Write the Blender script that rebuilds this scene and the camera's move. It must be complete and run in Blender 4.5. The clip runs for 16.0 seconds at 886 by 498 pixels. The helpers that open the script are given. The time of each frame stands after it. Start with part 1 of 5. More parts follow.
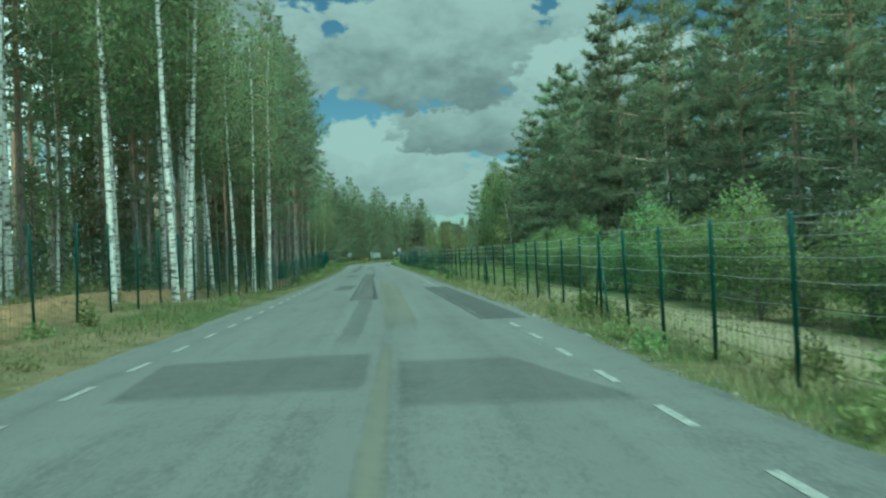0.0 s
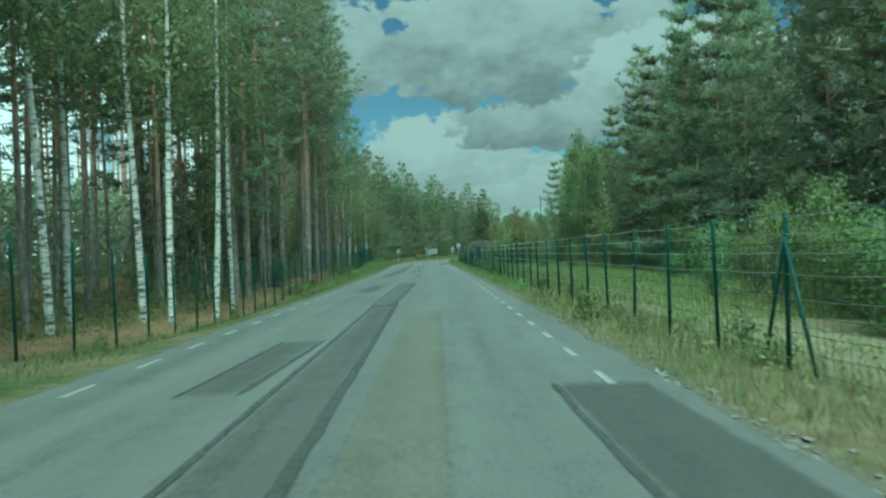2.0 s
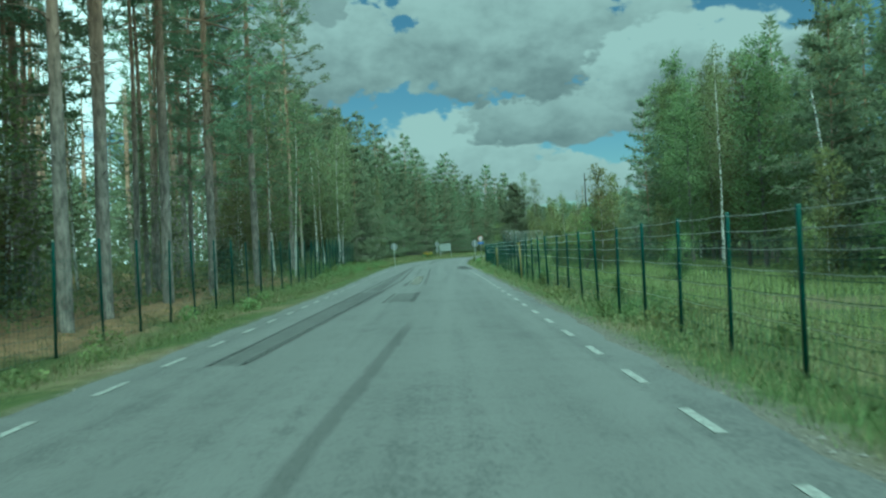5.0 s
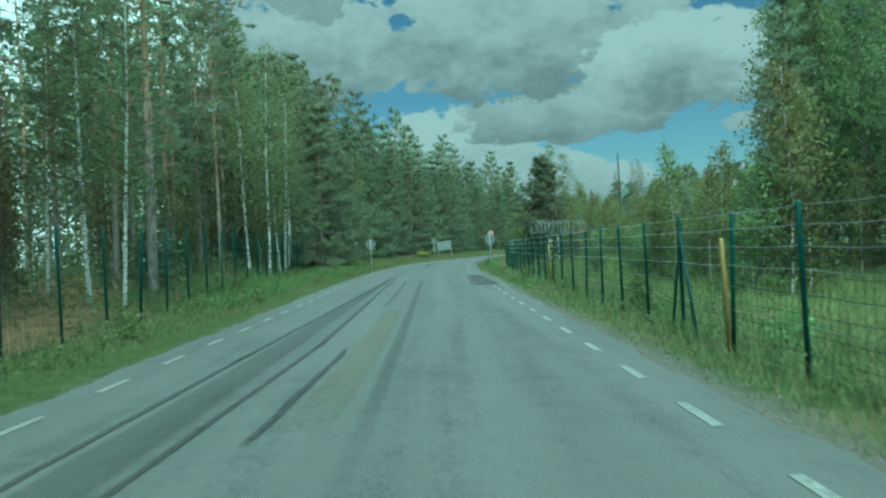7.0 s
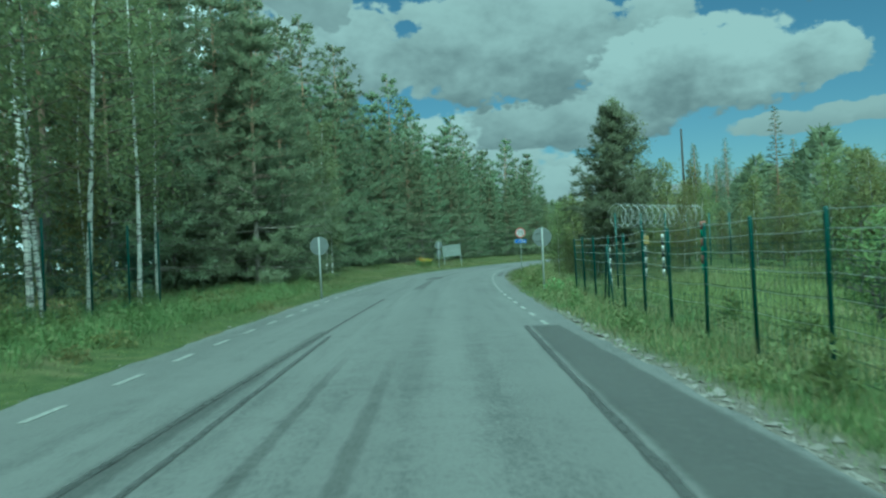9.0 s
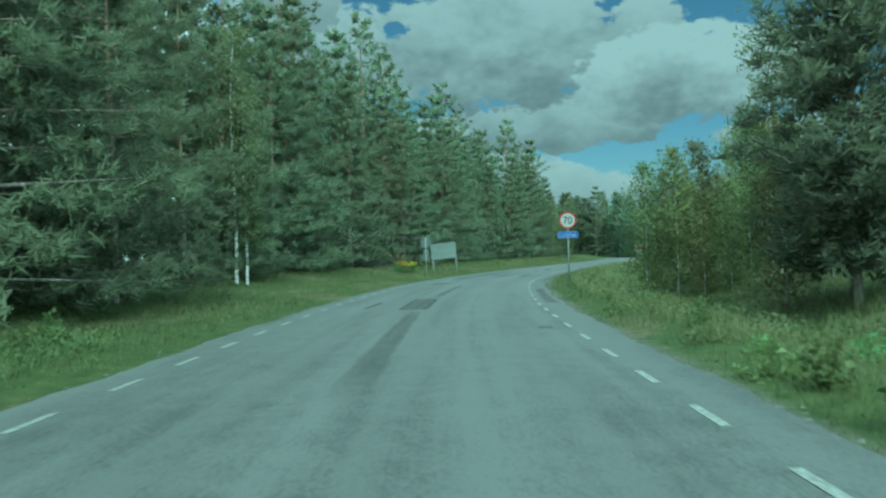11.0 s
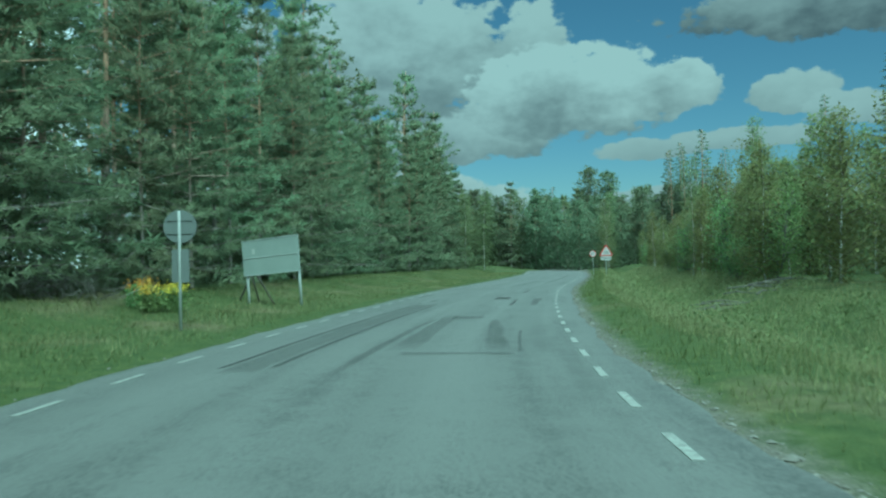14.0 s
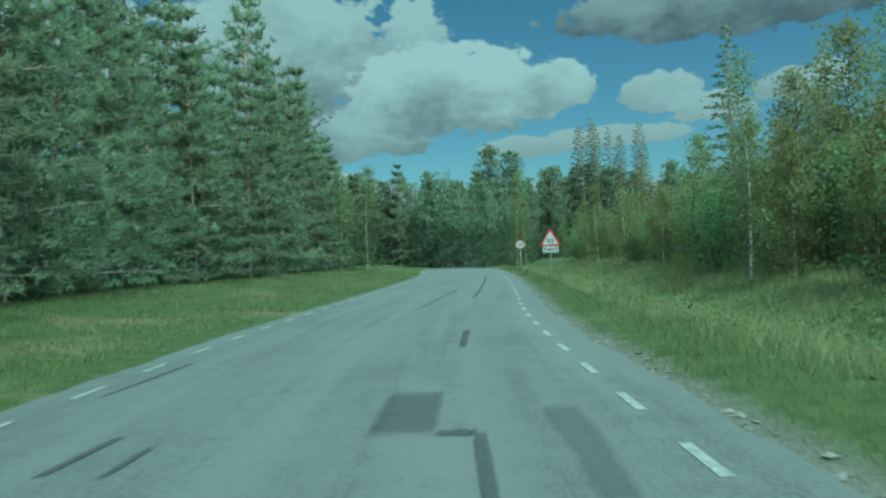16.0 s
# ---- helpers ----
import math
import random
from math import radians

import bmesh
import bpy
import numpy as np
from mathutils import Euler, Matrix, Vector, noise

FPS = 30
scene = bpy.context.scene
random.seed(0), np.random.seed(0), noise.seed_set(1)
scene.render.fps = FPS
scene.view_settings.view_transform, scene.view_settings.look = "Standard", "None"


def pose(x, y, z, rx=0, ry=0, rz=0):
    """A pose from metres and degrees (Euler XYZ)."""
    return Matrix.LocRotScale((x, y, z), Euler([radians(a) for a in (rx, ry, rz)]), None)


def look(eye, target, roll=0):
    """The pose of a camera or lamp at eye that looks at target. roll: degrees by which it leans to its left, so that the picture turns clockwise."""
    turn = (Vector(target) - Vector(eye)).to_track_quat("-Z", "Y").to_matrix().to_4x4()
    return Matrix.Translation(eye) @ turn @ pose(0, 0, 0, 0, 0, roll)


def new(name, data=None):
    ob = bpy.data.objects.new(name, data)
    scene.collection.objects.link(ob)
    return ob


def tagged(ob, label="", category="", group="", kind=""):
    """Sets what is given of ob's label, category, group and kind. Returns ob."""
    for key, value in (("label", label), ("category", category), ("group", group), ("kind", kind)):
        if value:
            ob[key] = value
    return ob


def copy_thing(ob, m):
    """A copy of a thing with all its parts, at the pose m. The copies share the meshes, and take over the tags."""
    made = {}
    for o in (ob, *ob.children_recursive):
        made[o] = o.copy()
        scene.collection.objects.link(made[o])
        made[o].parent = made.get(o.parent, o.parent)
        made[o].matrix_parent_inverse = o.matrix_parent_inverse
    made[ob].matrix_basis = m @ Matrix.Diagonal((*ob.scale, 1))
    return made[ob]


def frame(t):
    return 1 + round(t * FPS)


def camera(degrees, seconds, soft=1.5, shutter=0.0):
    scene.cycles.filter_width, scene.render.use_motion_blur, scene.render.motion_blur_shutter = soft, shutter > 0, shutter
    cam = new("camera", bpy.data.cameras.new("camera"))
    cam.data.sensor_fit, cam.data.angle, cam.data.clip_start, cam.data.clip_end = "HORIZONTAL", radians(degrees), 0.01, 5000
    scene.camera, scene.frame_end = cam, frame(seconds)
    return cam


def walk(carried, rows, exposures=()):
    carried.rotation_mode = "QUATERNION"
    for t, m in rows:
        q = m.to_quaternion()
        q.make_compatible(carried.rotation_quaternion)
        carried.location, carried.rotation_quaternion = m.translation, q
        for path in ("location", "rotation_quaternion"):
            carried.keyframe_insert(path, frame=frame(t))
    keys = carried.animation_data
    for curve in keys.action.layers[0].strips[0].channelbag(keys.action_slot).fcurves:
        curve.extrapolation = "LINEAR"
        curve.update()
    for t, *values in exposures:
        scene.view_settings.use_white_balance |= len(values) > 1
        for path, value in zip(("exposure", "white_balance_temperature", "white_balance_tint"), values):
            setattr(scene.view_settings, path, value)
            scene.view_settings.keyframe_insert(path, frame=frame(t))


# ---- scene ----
PATH = [
    (0.0, 0.000, 0.000, 1.399, 0.415, 2.126, -0.000),
    (0.5, -0.149, 6.160, 1.399, 0.578, 1.999, 2.054),
    (1.0, -0.448, 12.300, 1.399, 0.635, 1.947, 3.030),
    (1.5, -0.849, 18.416, 1.399, 0.516, 1.994, 3.858),
    (2.0, -1.334, 24.503, 1.399, 0.298, 2.105, 4.633),
    (2.5, -1.868, 30.561, 1.399, 0.109, 2.261, 4.953),
    (3.0, -2.430, 36.592, 1.399, -0.028, 2.417, 5.212),
    (3.5, -3.007, 42.600, 1.399, -0.062, 2.565, 5.354),
    (4.0, -3.598, 48.590, 1.399, -0.072, 2.538, 5.515),
    (6.5, -6.704, 78.554, 1.399, 0.329, 2.697, 5.485),
    (7.0, -7.286, 84.363, 1.399, -0.024, 2.691, 5.369),
    (7.5, -7.869, 90.181, 1.399, 0.001, 2.702, 5.344),
    (8.0, -8.455, 95.997, 1.399, 0.177, 2.615, 5.436),
    (8.5, -9.055, 101.814, 1.399, 0.285, 2.669, 5.575),
    (9.0, -9.674, 107.639, 1.399, 0.445, 2.587, 5.779),
    (11.5, -12.584, 135.144, 1.399, 0.565, 1.574, 4.096),
    (12.0, -12.913, 140.711, 1.399, 0.662, 1.549, 3.086),
    (12.5, -13.078, 146.269, 1.399, 0.935, 1.472, 1.565),
    (13.0, -13.076, 151.821, 1.399, 1.109, 1.336, 0.026),
    (13.5, -12.997, 157.406, 1.399, 1.335, 1.364, -1.843),
    (14.0, -12.729, 162.913, 1.399, 1.141, 1.504, -3.841),
    (14.5, -12.300, 168.271, 1.399, 1.115, 1.840, -5.875),
    (15.0, -11.687, 173.546, 1.399, 0.806, 2.082, -8.284),
    (15.5, -10.794, 178.905, 1.399, 0.358, 2.513, -10.844),
    (16.0, -9.700, 184.278, 1.399, 0.634, 3.047, -12.568),
]
EXPO, KELV, TINT = 0.9, 4750, -44
SUN_EL, SUN_AZ, SUN_W = 51.0, 166.0, 2.9
SKY_K = 0.0365
CLOUD_WHITE, CLOUD_DARK, CLOUD_FILL = (0.268, 0.268, 0.264), (0.064, 0.068, 0.076), (1.08, 1.085, 1.09)
cam = camera(61.8, 16.0, soft=2.3, shutter=0.15)
walk(cam, [(t, pose(x, y, z, 90 + p, r, w)) for t, x, y, z, p, r, w in PATH],
     exposures=[(0.0, EXPO, KELV + 280, TINT), (4.0, EXPO, KELV + 110, TINT), (8.5, EXPO, KELV - 90, TINT), (12.0, EXPO - 0.02, KELV - 150, TINT + 2), (16.0, EXPO, KELV - 110, TINT + 2)])

# ---- world: broken cumulus sky ----
world = bpy.data.worlds.new("sky")
scene.world = world
world.use_nodes = True
wn, wl = world.node_tree.nodes, world.node_tree.links
wn.clear()


def wmath(op, a, b=0.0, c=0.0):
    n = wn.new("ShaderNodeMath")
    n.operation = op
    for i, v in enumerate((a, b, c)):
        if isinstance(v, (int, float)):
            n.inputs[i].default_value = v
        else:
            wl.new(v, n.inputs[i])
    return n.outputs[0]


def wmix(f, a, b):
    n = wn.new("ShaderNodeMix")
    n.data_type = "RGBA"
    for sock, v in ((n.inputs[0], f), (n.inputs[6], a), (n.inputs[7], b)):
        if isinstance(v, (int, float)):
            sock.default_value = v
        elif isinstance(v, tuple):
            sock.default_value = (*v, 1)
        else:
            wl.new(v, sock)
    return n.outputs[2]


def wsmooth(x, a, b):
    n = wn.new("ShaderNodeMapRange")
    n.interpolation_type = "SMOOTHSTEP"
    wl.new(x, n.inputs[0])
    n.inputs[1].default_value, n.inputs[2].default_value = a, b
    return n.outputs[0]


tc = wn.new("ShaderNodeTexCoord")
sep = wn.new("ShaderNodeSeparateXYZ")
wl.new(tc.outputs["Generated"], sep.inputs[0])
azim = wmath("MULTIPLY", wmath("ARCTAN2", sep.outputs[0], sep.outputs[1]), 57.2958)
elev = wmath("MULTIPLY", wmath("ARCSINE", sep.outputs[2]), 57.2958)
comb = wn.new("ShaderNodeCombineXYZ")
wl.new(azim, comb.inputs[0])
wl.new(wmath("MULTIPLY", elev, 1.5), comb.inputs[1])


def wnoise(scale, detail, rough=0.55):
    n = wn.new("ShaderNodeTexNoise")
    wl.new(comb.outputs[0], n.inputs["Vector"])
    n.inputs["Scale"].default_value = scale
    n.inputs["Detail"].default_value = detail
    n.inputs["Roughness"].default_value = rough
    return n.outputs["Fac"]


puff = wnoise(0.32, 6, 0.5)
lump = wnoise(0.09, 4, 0.5)
shade = wnoise(0.2, 5, 0.5)
curl = wnoise(0.95, 4, 0.5)
nish = wn.new("ShaderNodeTexSky")
nish.sky_type = "NISHITA"
nish.sun_disc = False
nish.sun_elevation = radians(SUN_EL)
nish.sun_rotation = radians(SUN_AZ)
nish.altitude = 60
nish.air_density = 1.0
nish.dust_density = 0.6
blue = wn.new("ShaderNodeMix")
blue.data_type = "RGBA"
blue.blend_type = "MULTIPLY"
blue.inputs[0].default_value = 1.0
wl.new(nish.outputs[0], blue.inputs[6])
blue.inputs[7].default_value = (SKY_K, SKY_K, SKY_K, 1)
col = blue.outputs[2]
# general broken cloud outside the view ahead, made overbright to add fill light
d0 = wsmooth(wmath("ADD", wmath("MULTIPLY", lump, 0.8), wmath("MULTIPLY", puff, 0.4)), 0.44, 0.6)
front = wmath("MULTIPLY", wsmooth(azim, -24.0, -20.0), wmath("SUBTRACT", 1.0, wsmooth(azim, 44.0, 50.0)))
low = wmath("SUBTRACT", 1.0, wsmooth(elev, 20.0, 26.0))
away = wmath("SUBTRACT", 1.0, wmath("MULTIPLY", front, low))
high = wsmooth(elev, 6.0, 55.0)
col = wmix(wmath("MULTIPLY", d0, away), col, wmix(high, tuple(0.55 * v for v in CLOUD_FILL), tuple(1.12 * v for v in CLOUD_FILL)))
# the clouds ahead of the road: azimuth, elevation, half width, half height, base grey, top white
CLOUDS = [
    (28, 3.2, 20, 2.0, 0.55, 0.75), (26, 8.3, 6, 0.9, 0.5, 0.75), (19.5, 7.9, 4, 1.0, 0.5, 0.75), (29.6, 11.0, 3.0, 1.8, 0.5, 0.85), (33.0, 9.6, 2.8, 1.5, 0.45, 0.8),
    (39.3, 10.6, 3.2, 1.5, 0.45, 0.75), (-14, 4.5, 8, 3.0, 0.5, 0.9), (1.5, 4.6, 9, 2.3, 0.6, 0.95), (-4.0, 7.2, 7.2, 3.5, 0.62, 1.08),
    (4.0, 9.3, 8.2, 2.5, 0.2, 0.8), (-14.6, 14.8, 7.0, 5.6, 0.22, 0.95), (-15, 20, 4, 4, 0.4, 0.8), (0.4, 15.0, 9.4, 6.0, 0.2, 0.9), (11.4, 16.2, 2.6, 3.2, 0.4, 0.9),
    (21.8, 12.0, 3.2, 2.2, 0.45, 1.0), (14.2, 12.0, 8.4, 4.0, 0.22, 1.05), (36, 17.2, 13.5, 3.8, -0.1, 0.5),
]
for ca, ce, cw, ch, g0, g1 in CLOUDS:
    dx = wmath("MULTIPLY", wmath("SUBTRACT", azim, float(ca)), 1.0 / cw)
    dz = wmath("MULTIPLY", wmath("SUBTRACT", elev, float(ce)), 1.0 / ch)
    below = wmath("MINIMUM", dz, 0.0)
    dy = wmath("ADD", dz, wmath("MULTIPLY", below, 0.5))
    r2 = wmath("ADD", wmath("MULTIPLY", dx, dx), wmath("MULTIPLY", dy, dy))
    ragged_edge = wmath("ADD", wmath("MULTIPLY", wmath("SUBTRACT", puff, 0.5), 2.3), wmath("MULTIPLY", wmath("SUBTRACT", curl, 0.5), 1.1))
    dens = wmath("ADD", wmath("SUBTRACT", 1.2, r2), ragged_edge)
    mask = wsmooth(dens, 0.0, 0.32)
    lit = wmath("ADD", wmath("MULTIPLY", dz, 0.8), wmath("MULTIPLY", wmath("SUBTRACT", shade, 0.48), 2.2))
    lit = wmath("ADD", lit, wmath("MULTIPLY", wmath("SUBTRACT", curl, 0.5), 0.7))
    lit = wsmooth(lit, -0.95, 0.8)
    c = wmix(wmath("MULTIPLY_ADD", lit, g1 - g0, g0), CLOUD_DARK, CLOUD_WHITE)
    col = wmix(mask, col, c)
bg = wn.new("ShaderNodeBackground")
wl.new(col, bg.inputs[0])
bg.inputs[1].default_value = 1.0
wo = wn.new("ShaderNodeOutputWorld")
wl.new(bg.outputs[0], wo.inputs[0])

sun_data = bpy.data.lights.new("sun", "SUN")
sun_data.energy, sun_data.angle, sun_data.color = SUN_W, radians(14), (1.0, 0.95, 0.86)
sun = new("sun", sun_data)
se, sa = radians(SUN_EL), radians(SUN_AZ)
sun_dir = Vector((math.sin(sa) * math.cos(se), math.cos(sa) * math.cos(se), math.sin(se)))
sun.matrix_world = look(sun_dir * 100, (0, 0, 0))


# ---- materials ----
class Mat:
    """A small builder for node materials."""

    def __init__(self, name):
        self.m = bpy.data.materials.new(name)
        self.m.use_nodes = True
        self.n, self.l = self.m.node_tree.nodes, self.m.node_tree.links
        self.n.clear()
        self.out = self.n.new("ShaderNodeOutputMaterial")
        self.b = self.n.new("ShaderNodeBsdfPrincipled")
        self.l.new(self.b.outputs[0], self.out.inputs[0])
        self.co = self.n.new("ShaderNodeTexCoord")
        self.geo = self.n.new("ShaderNodeNewGeometry")

    def put(self, sock, v):
        if isinstance(v, (int, float)):
            sock.default_value = v
        elif isinstance(v, tuple):
            sock.default_value = (*v, 1) if len(v) == 3 else v
        else:
            self.l.new(v, sock)

    def noise(self, scale, detail=4, rough=0.6, vec=None, stretch=None):
        v = vec or self.geo.outputs["Position"]
        if stretch:
            k = self.n.new("ShaderNodeMapping")
            self.l.new(v, k.inputs[0])
            k.inputs["Scale"].default_value = stretch
            v = k.outputs[0]
        t = self.n.new("ShaderNodeTexNoise")
        self.l.new(v, t.inputs["Vector"])
        t.inputs["Scale"].default_value, t.inputs["Detail"].default_value, t.inputs["Roughness"].default_value = scale, detail, rough
        return t.outputs["Fac"]

    def ramp(self, f, *stops):
        r = self.n.new("ShaderNodeValToRGB")
        self.l.new(f, r.inputs[0])
        e = r.color_ramp.elements
        while len(e) < len(stops):
            e.new(0.5)
        for el, (p, c) in zip(e, stops):
            el.position = p
            el.color = (*c, 1) if isinstance(c, tuple) else (c, c, c, 1)
        return r.outputs[0]

    def mix(self, f, a, b, blend="MIX"):
        x = self.n.new("ShaderNodeMix")
        x.data_type, x.blend_type = "RGBA", blend
        self.put(x.inputs[0], f)
        self.put(x.inputs[6], a)
        self.put(x.inputs[7], b)
        return x.outputs[2]

    def math(self, op, a, b=0.0):
        x = self.n.new("ShaderNodeMath")
        x.operation = op
        self.put(x.inputs[0], a)
        self.put(x.inputs[1], b)
        return x.outputs[0]

    def bump(self, h, strength=0.4, dist=0.02):
        x = self.n.new("ShaderNodeBump")
        x.inputs["Strength"].default_value, x.inputs["Distance"].default_value = strength, dist
        self.l.new(h, x.inputs["Height"])
        self.l.new(x.outputs[0], self.b.inputs["Normal"])

    def done(self, color, rough=0.8, metal=0.0, spec=0.3):
        self.put(self.b.inputs["Base Color"], color)
        self.put(self.b.inputs["Roughness"], rough)
        self.b.inputs["Metallic"].default_value = metal
        self.b.inputs["Specular IOR Level"].default_value = spec
        return self.m


def leaf_material(name, dark, light, trans=0.35, rough=0.6):
    k = Mat(name)
    rnd = k.n.new("ShaderNodeObjectInfo")
    isl = k.geo.outputs["Random Per Island"]
    lo, hi = (tuple(d + (l - d) * u for d, l in zip(dark, light)) for u in (0.22, 0.85))
    c = k.ramp(isl, (0.0, lo), (1.0, hi))
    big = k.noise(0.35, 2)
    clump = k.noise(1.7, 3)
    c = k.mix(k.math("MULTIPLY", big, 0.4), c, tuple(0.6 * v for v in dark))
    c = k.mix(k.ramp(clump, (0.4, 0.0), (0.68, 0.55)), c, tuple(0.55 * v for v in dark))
    hs = k.n.new("ShaderNodeHueSaturation")
    k.l.new(c, hs.inputs["Color"])
    hs.inputs["Saturation"].default_value = 0.95
    k.l.new(k.math("ADD", k.math("MULTIPLY", rnd.outputs["Random"], 0.07), 0.46), hs.inputs["Hue"])
    k.l.new(k.math("ADD", k.math("MULTIPLY", rnd.outputs["Random"], 0.5), 0.75), hs.inputs["Value"])
    c = hs.outputs[0]
    k.done(c, rough, 0, 0.25)
    t = k.n.new("ShaderNodeBsdfTranslucent")
    k.l.new(c, t.inputs[0])
    x = k.n.new("ShaderNodeMixShader")
    x.inputs[0].default_value = trans
    k.l.new(k.b.outputs[0], x.inputs[1])
    k.l.new(t.outputs[0], x.inputs[2])
    k.l.new(x.outputs[0], k.out.inputs[0])
    return k.m


def mat_asphalt(name, lo, hi, wear=True, cover=0.9):
    k = Mat(name)
    uv = k.n.new("ShaderNodeUVMap")
    grain = k.noise(24, 4, 0.75)
    mid = k.noise(2.2, 5, 0.6)
    streak = k.noise(1.0, 5, 0.6, uv.outputs[0], (2.2, 0.08, 1))
    blotch = k.noise(0.35, 4)
    f = k.math("ADD", k.math("MULTIPLY", grain, 0.85), k.math("ADD", k.math("MULTIPLY", mid, 0.3), k.math("MULTIPLY", streak, 0.55)))
    f = k.math("ADD", f, k.math("MULTIPLY", blotch, 0.25))
    c = k.ramp(f, (0.8, lo), (1.12, hi))
    if wear:
        # polished wheel tracks and the pale strip along the middle of the carriageway
        sx = k.n.new("ShaderNodeSeparateXYZ")
        k.l.new(uv.outputs[0], sx.inputs[0])
        w = k.math("SINE", k.math("MULTIPLY", sx.outputs[0], 3.9))
        c = k.mix(k.math("MULTIPLY", k.math("ADD", k.math("MULTIPLY", w, 0.5), 0.5), k.math("MULTIPLY", streak, 0.28)), c, tuple(0.62 * v for v in lo))
    vor = k.n.new("ShaderNodeTexVoronoi")
    k.l.new(k.geo.outputs["Position"], vor.inputs["Vector"])
    vor.inputs["Scale"].default_value = 90
    c = k.mix(k.math("MULTIPLY", vor.outputs["Distance"], 0.5), c, tuple(0.7 * v for v in lo))
    k.bump(k.math("ADD", grain, vor.outputs["Distance"]), 0.35, 0.006)
    if not wear:
        # the layer thins out and crumbles along its border
        at = k.n.new("ShaderNodeAttribute")
        at.attribute_name = "cover"
        f = k.math("ADD", at.outputs["Fac"], k.math("MULTIPLY", k.math("SUBTRACT", k.noise(9, 5, 0.65), 0.5), 0.8))
        al = k.ramp(f, (0.2, 0.0), (1.1, cover))
        k.l.new(al, k.b.inputs["Alpha"])
    return k.done(c, 0.82, 0, 0.35)


M_ROAD = mat_asphalt("worn_asphalt", (0.048, 0.05, 0.049), (0.109, 0.111, 0.107))
M_PATCH = mat_asphalt("dark_asphalt_patch", (0.034, 0.036, 0.035), (0.074, 0.076, 0.073), False, 0.31)
M_FRESH = mat_asphalt("fresh_asphalt_patch", (0.03, 0.032, 0.031), (0.066, 0.068, 0.065), False, 0.62)
M_TYRE = mat_asphalt("tyre_darkened_asphalt", (0.034, 0.036, 0.035), (0.07, 0.072, 0.069), False, 0.27)
M_SEAL = mat_asphalt("bitumen_joint", (0.022, 0.023, 0.023), (0.05, 0.052, 0.05), False, 0.85)
M_PALE = mat_asphalt("sandy_asphalt", (0.1, 0.096, 0.074), (0.165, 0.157, 0.122), False, 0.5)

k = Mat("road_paint")
w = k.noise(14, 5, 0.7)
M_LINE = k.done(k.ramp(w, (0.36, (0.1, 0.1, 0.095)), (0.62, (0.225, 0.235, 0.218))), 0.7)

k = Mat("verge_soil")
uv = k.n.new("ShaderNodeUVMap")
sx = k.n.new("ShaderNodeSeparateXYZ")
k.l.new(uv.outputs[0], sx.inputs[0])
a, b, d = k.noise(0.25, 5), k.noise(3.0, 5), k.noise(30, 3)
grass_c = k.ramp(b, (0.3, (0.030, 0.044, 0.015)), (0.7, (0.064, 0.077, 0.028)))
dry_c = k.ramp(b, (0.3, (0.073, 0.059, 0.033)), (0.7, (0.146, 0.124, 0.076)))
lush = k.n.new("ShaderNodeMapRange")
k.l.new(sx.outputs[1], lush.inputs[0])
lush.inputs[1].default_value, lush.inputs[2].default_value = 110.0, 210.0
lush.inputs[3].default_value, lush.inputs[4].default_value = 0.0, 0.12
c = k.mix(k.ramp(k.math("SUBTRACT", a, lush.outputs[0]), (0.42, 0.0), (0.6, 1.0)), grass_c, dry_c)
# sandy gravel shoulder beside the asphalt, pine litter under the trees
off = k.math("ABSOLUTE", sx.outputs[0])
grav = k.ramp(d, (0.35, (0.052, 0.049, 0.043)), (0.7, (0.146, 0.138, 0.116)))
wide = k.n.new("ShaderNodeMapRange")
k.l.new(sx.outputs[1], wide.inputs[0])
wide.inputs[1].default_value, wide.inputs[2].default_value = 130.0, 210.0
wide.inputs[3].default_value, wide.inputs[4].default_value = 3.95, 4.0
sided = k.math("SUBTRACT", wide.outputs[0], k.math("MULTIPLY", k.math("LESS_THAN", sx.outputs[0], 0.0), 0.45))
edge = k.math("ADD", k.math("SUBTRACT", sided, off), k.math("MULTIPLY", k.math("SUBTRACT", b, 0.5), 0.8))
mr = k.n.new("ShaderNodeMapRange")
k.l.new(edge, mr.inputs[0])
mr.inputs[1].default_value, mr.inputs[2].default_value = -0.1, 0.35
c = k.mix(mr.outputs[0], c, grav)
lit = k.ramp(b, (0.3, (0.086, 0.062, 0.036)), (0.7, (0.232, 0.150, 0.082)))
mr2 = k.n.new("ShaderNodeMapRange")
k.l.new(k.math("ADD", k.math("MULTIPLY", sx.outputs[0], -1.0), k.math("MULTIPLY", a, 4.0)), mr2.inputs[0])
mr2.inputs[1].default_value, mr2.inputs[2].default_value = 8.3, 9.6
far = k.n.new("ShaderNodeMapRange")
k.l.new(sx.outputs[1], far.inputs[0])
far.inputs[1].default_value, far.inputs[2].default_value = 196.0, 206.0
far.inputs[3].default_value, far.inputs[4].default_value = 1.0, 0.0
c = k.mix(k.math("MULTIPLY", mr2.outputs[0], far.outputs[0]), c, lit)
sand = k.ramp(d, (0.3, (0.12, 0.108, 0.07)), (0.7, (0.215, 0.19, 0.13)))
near = k.n.new("ShaderNodeMapRange")
k.l.new(k.math("ADD", k.math("ABSOLUTE", k.math("SUBTRACT", sx.outputs[0], 7.1)), k.math("MULTIPLY", b, 2.0)), near.inputs[0])
near.inputs[1].default_value, near.inputs[2].default_value = 2.9, 1.7
start = k.n.new("ShaderNodeMapRange")
k.l.new(sx.outputs[1], start.inputs[0])
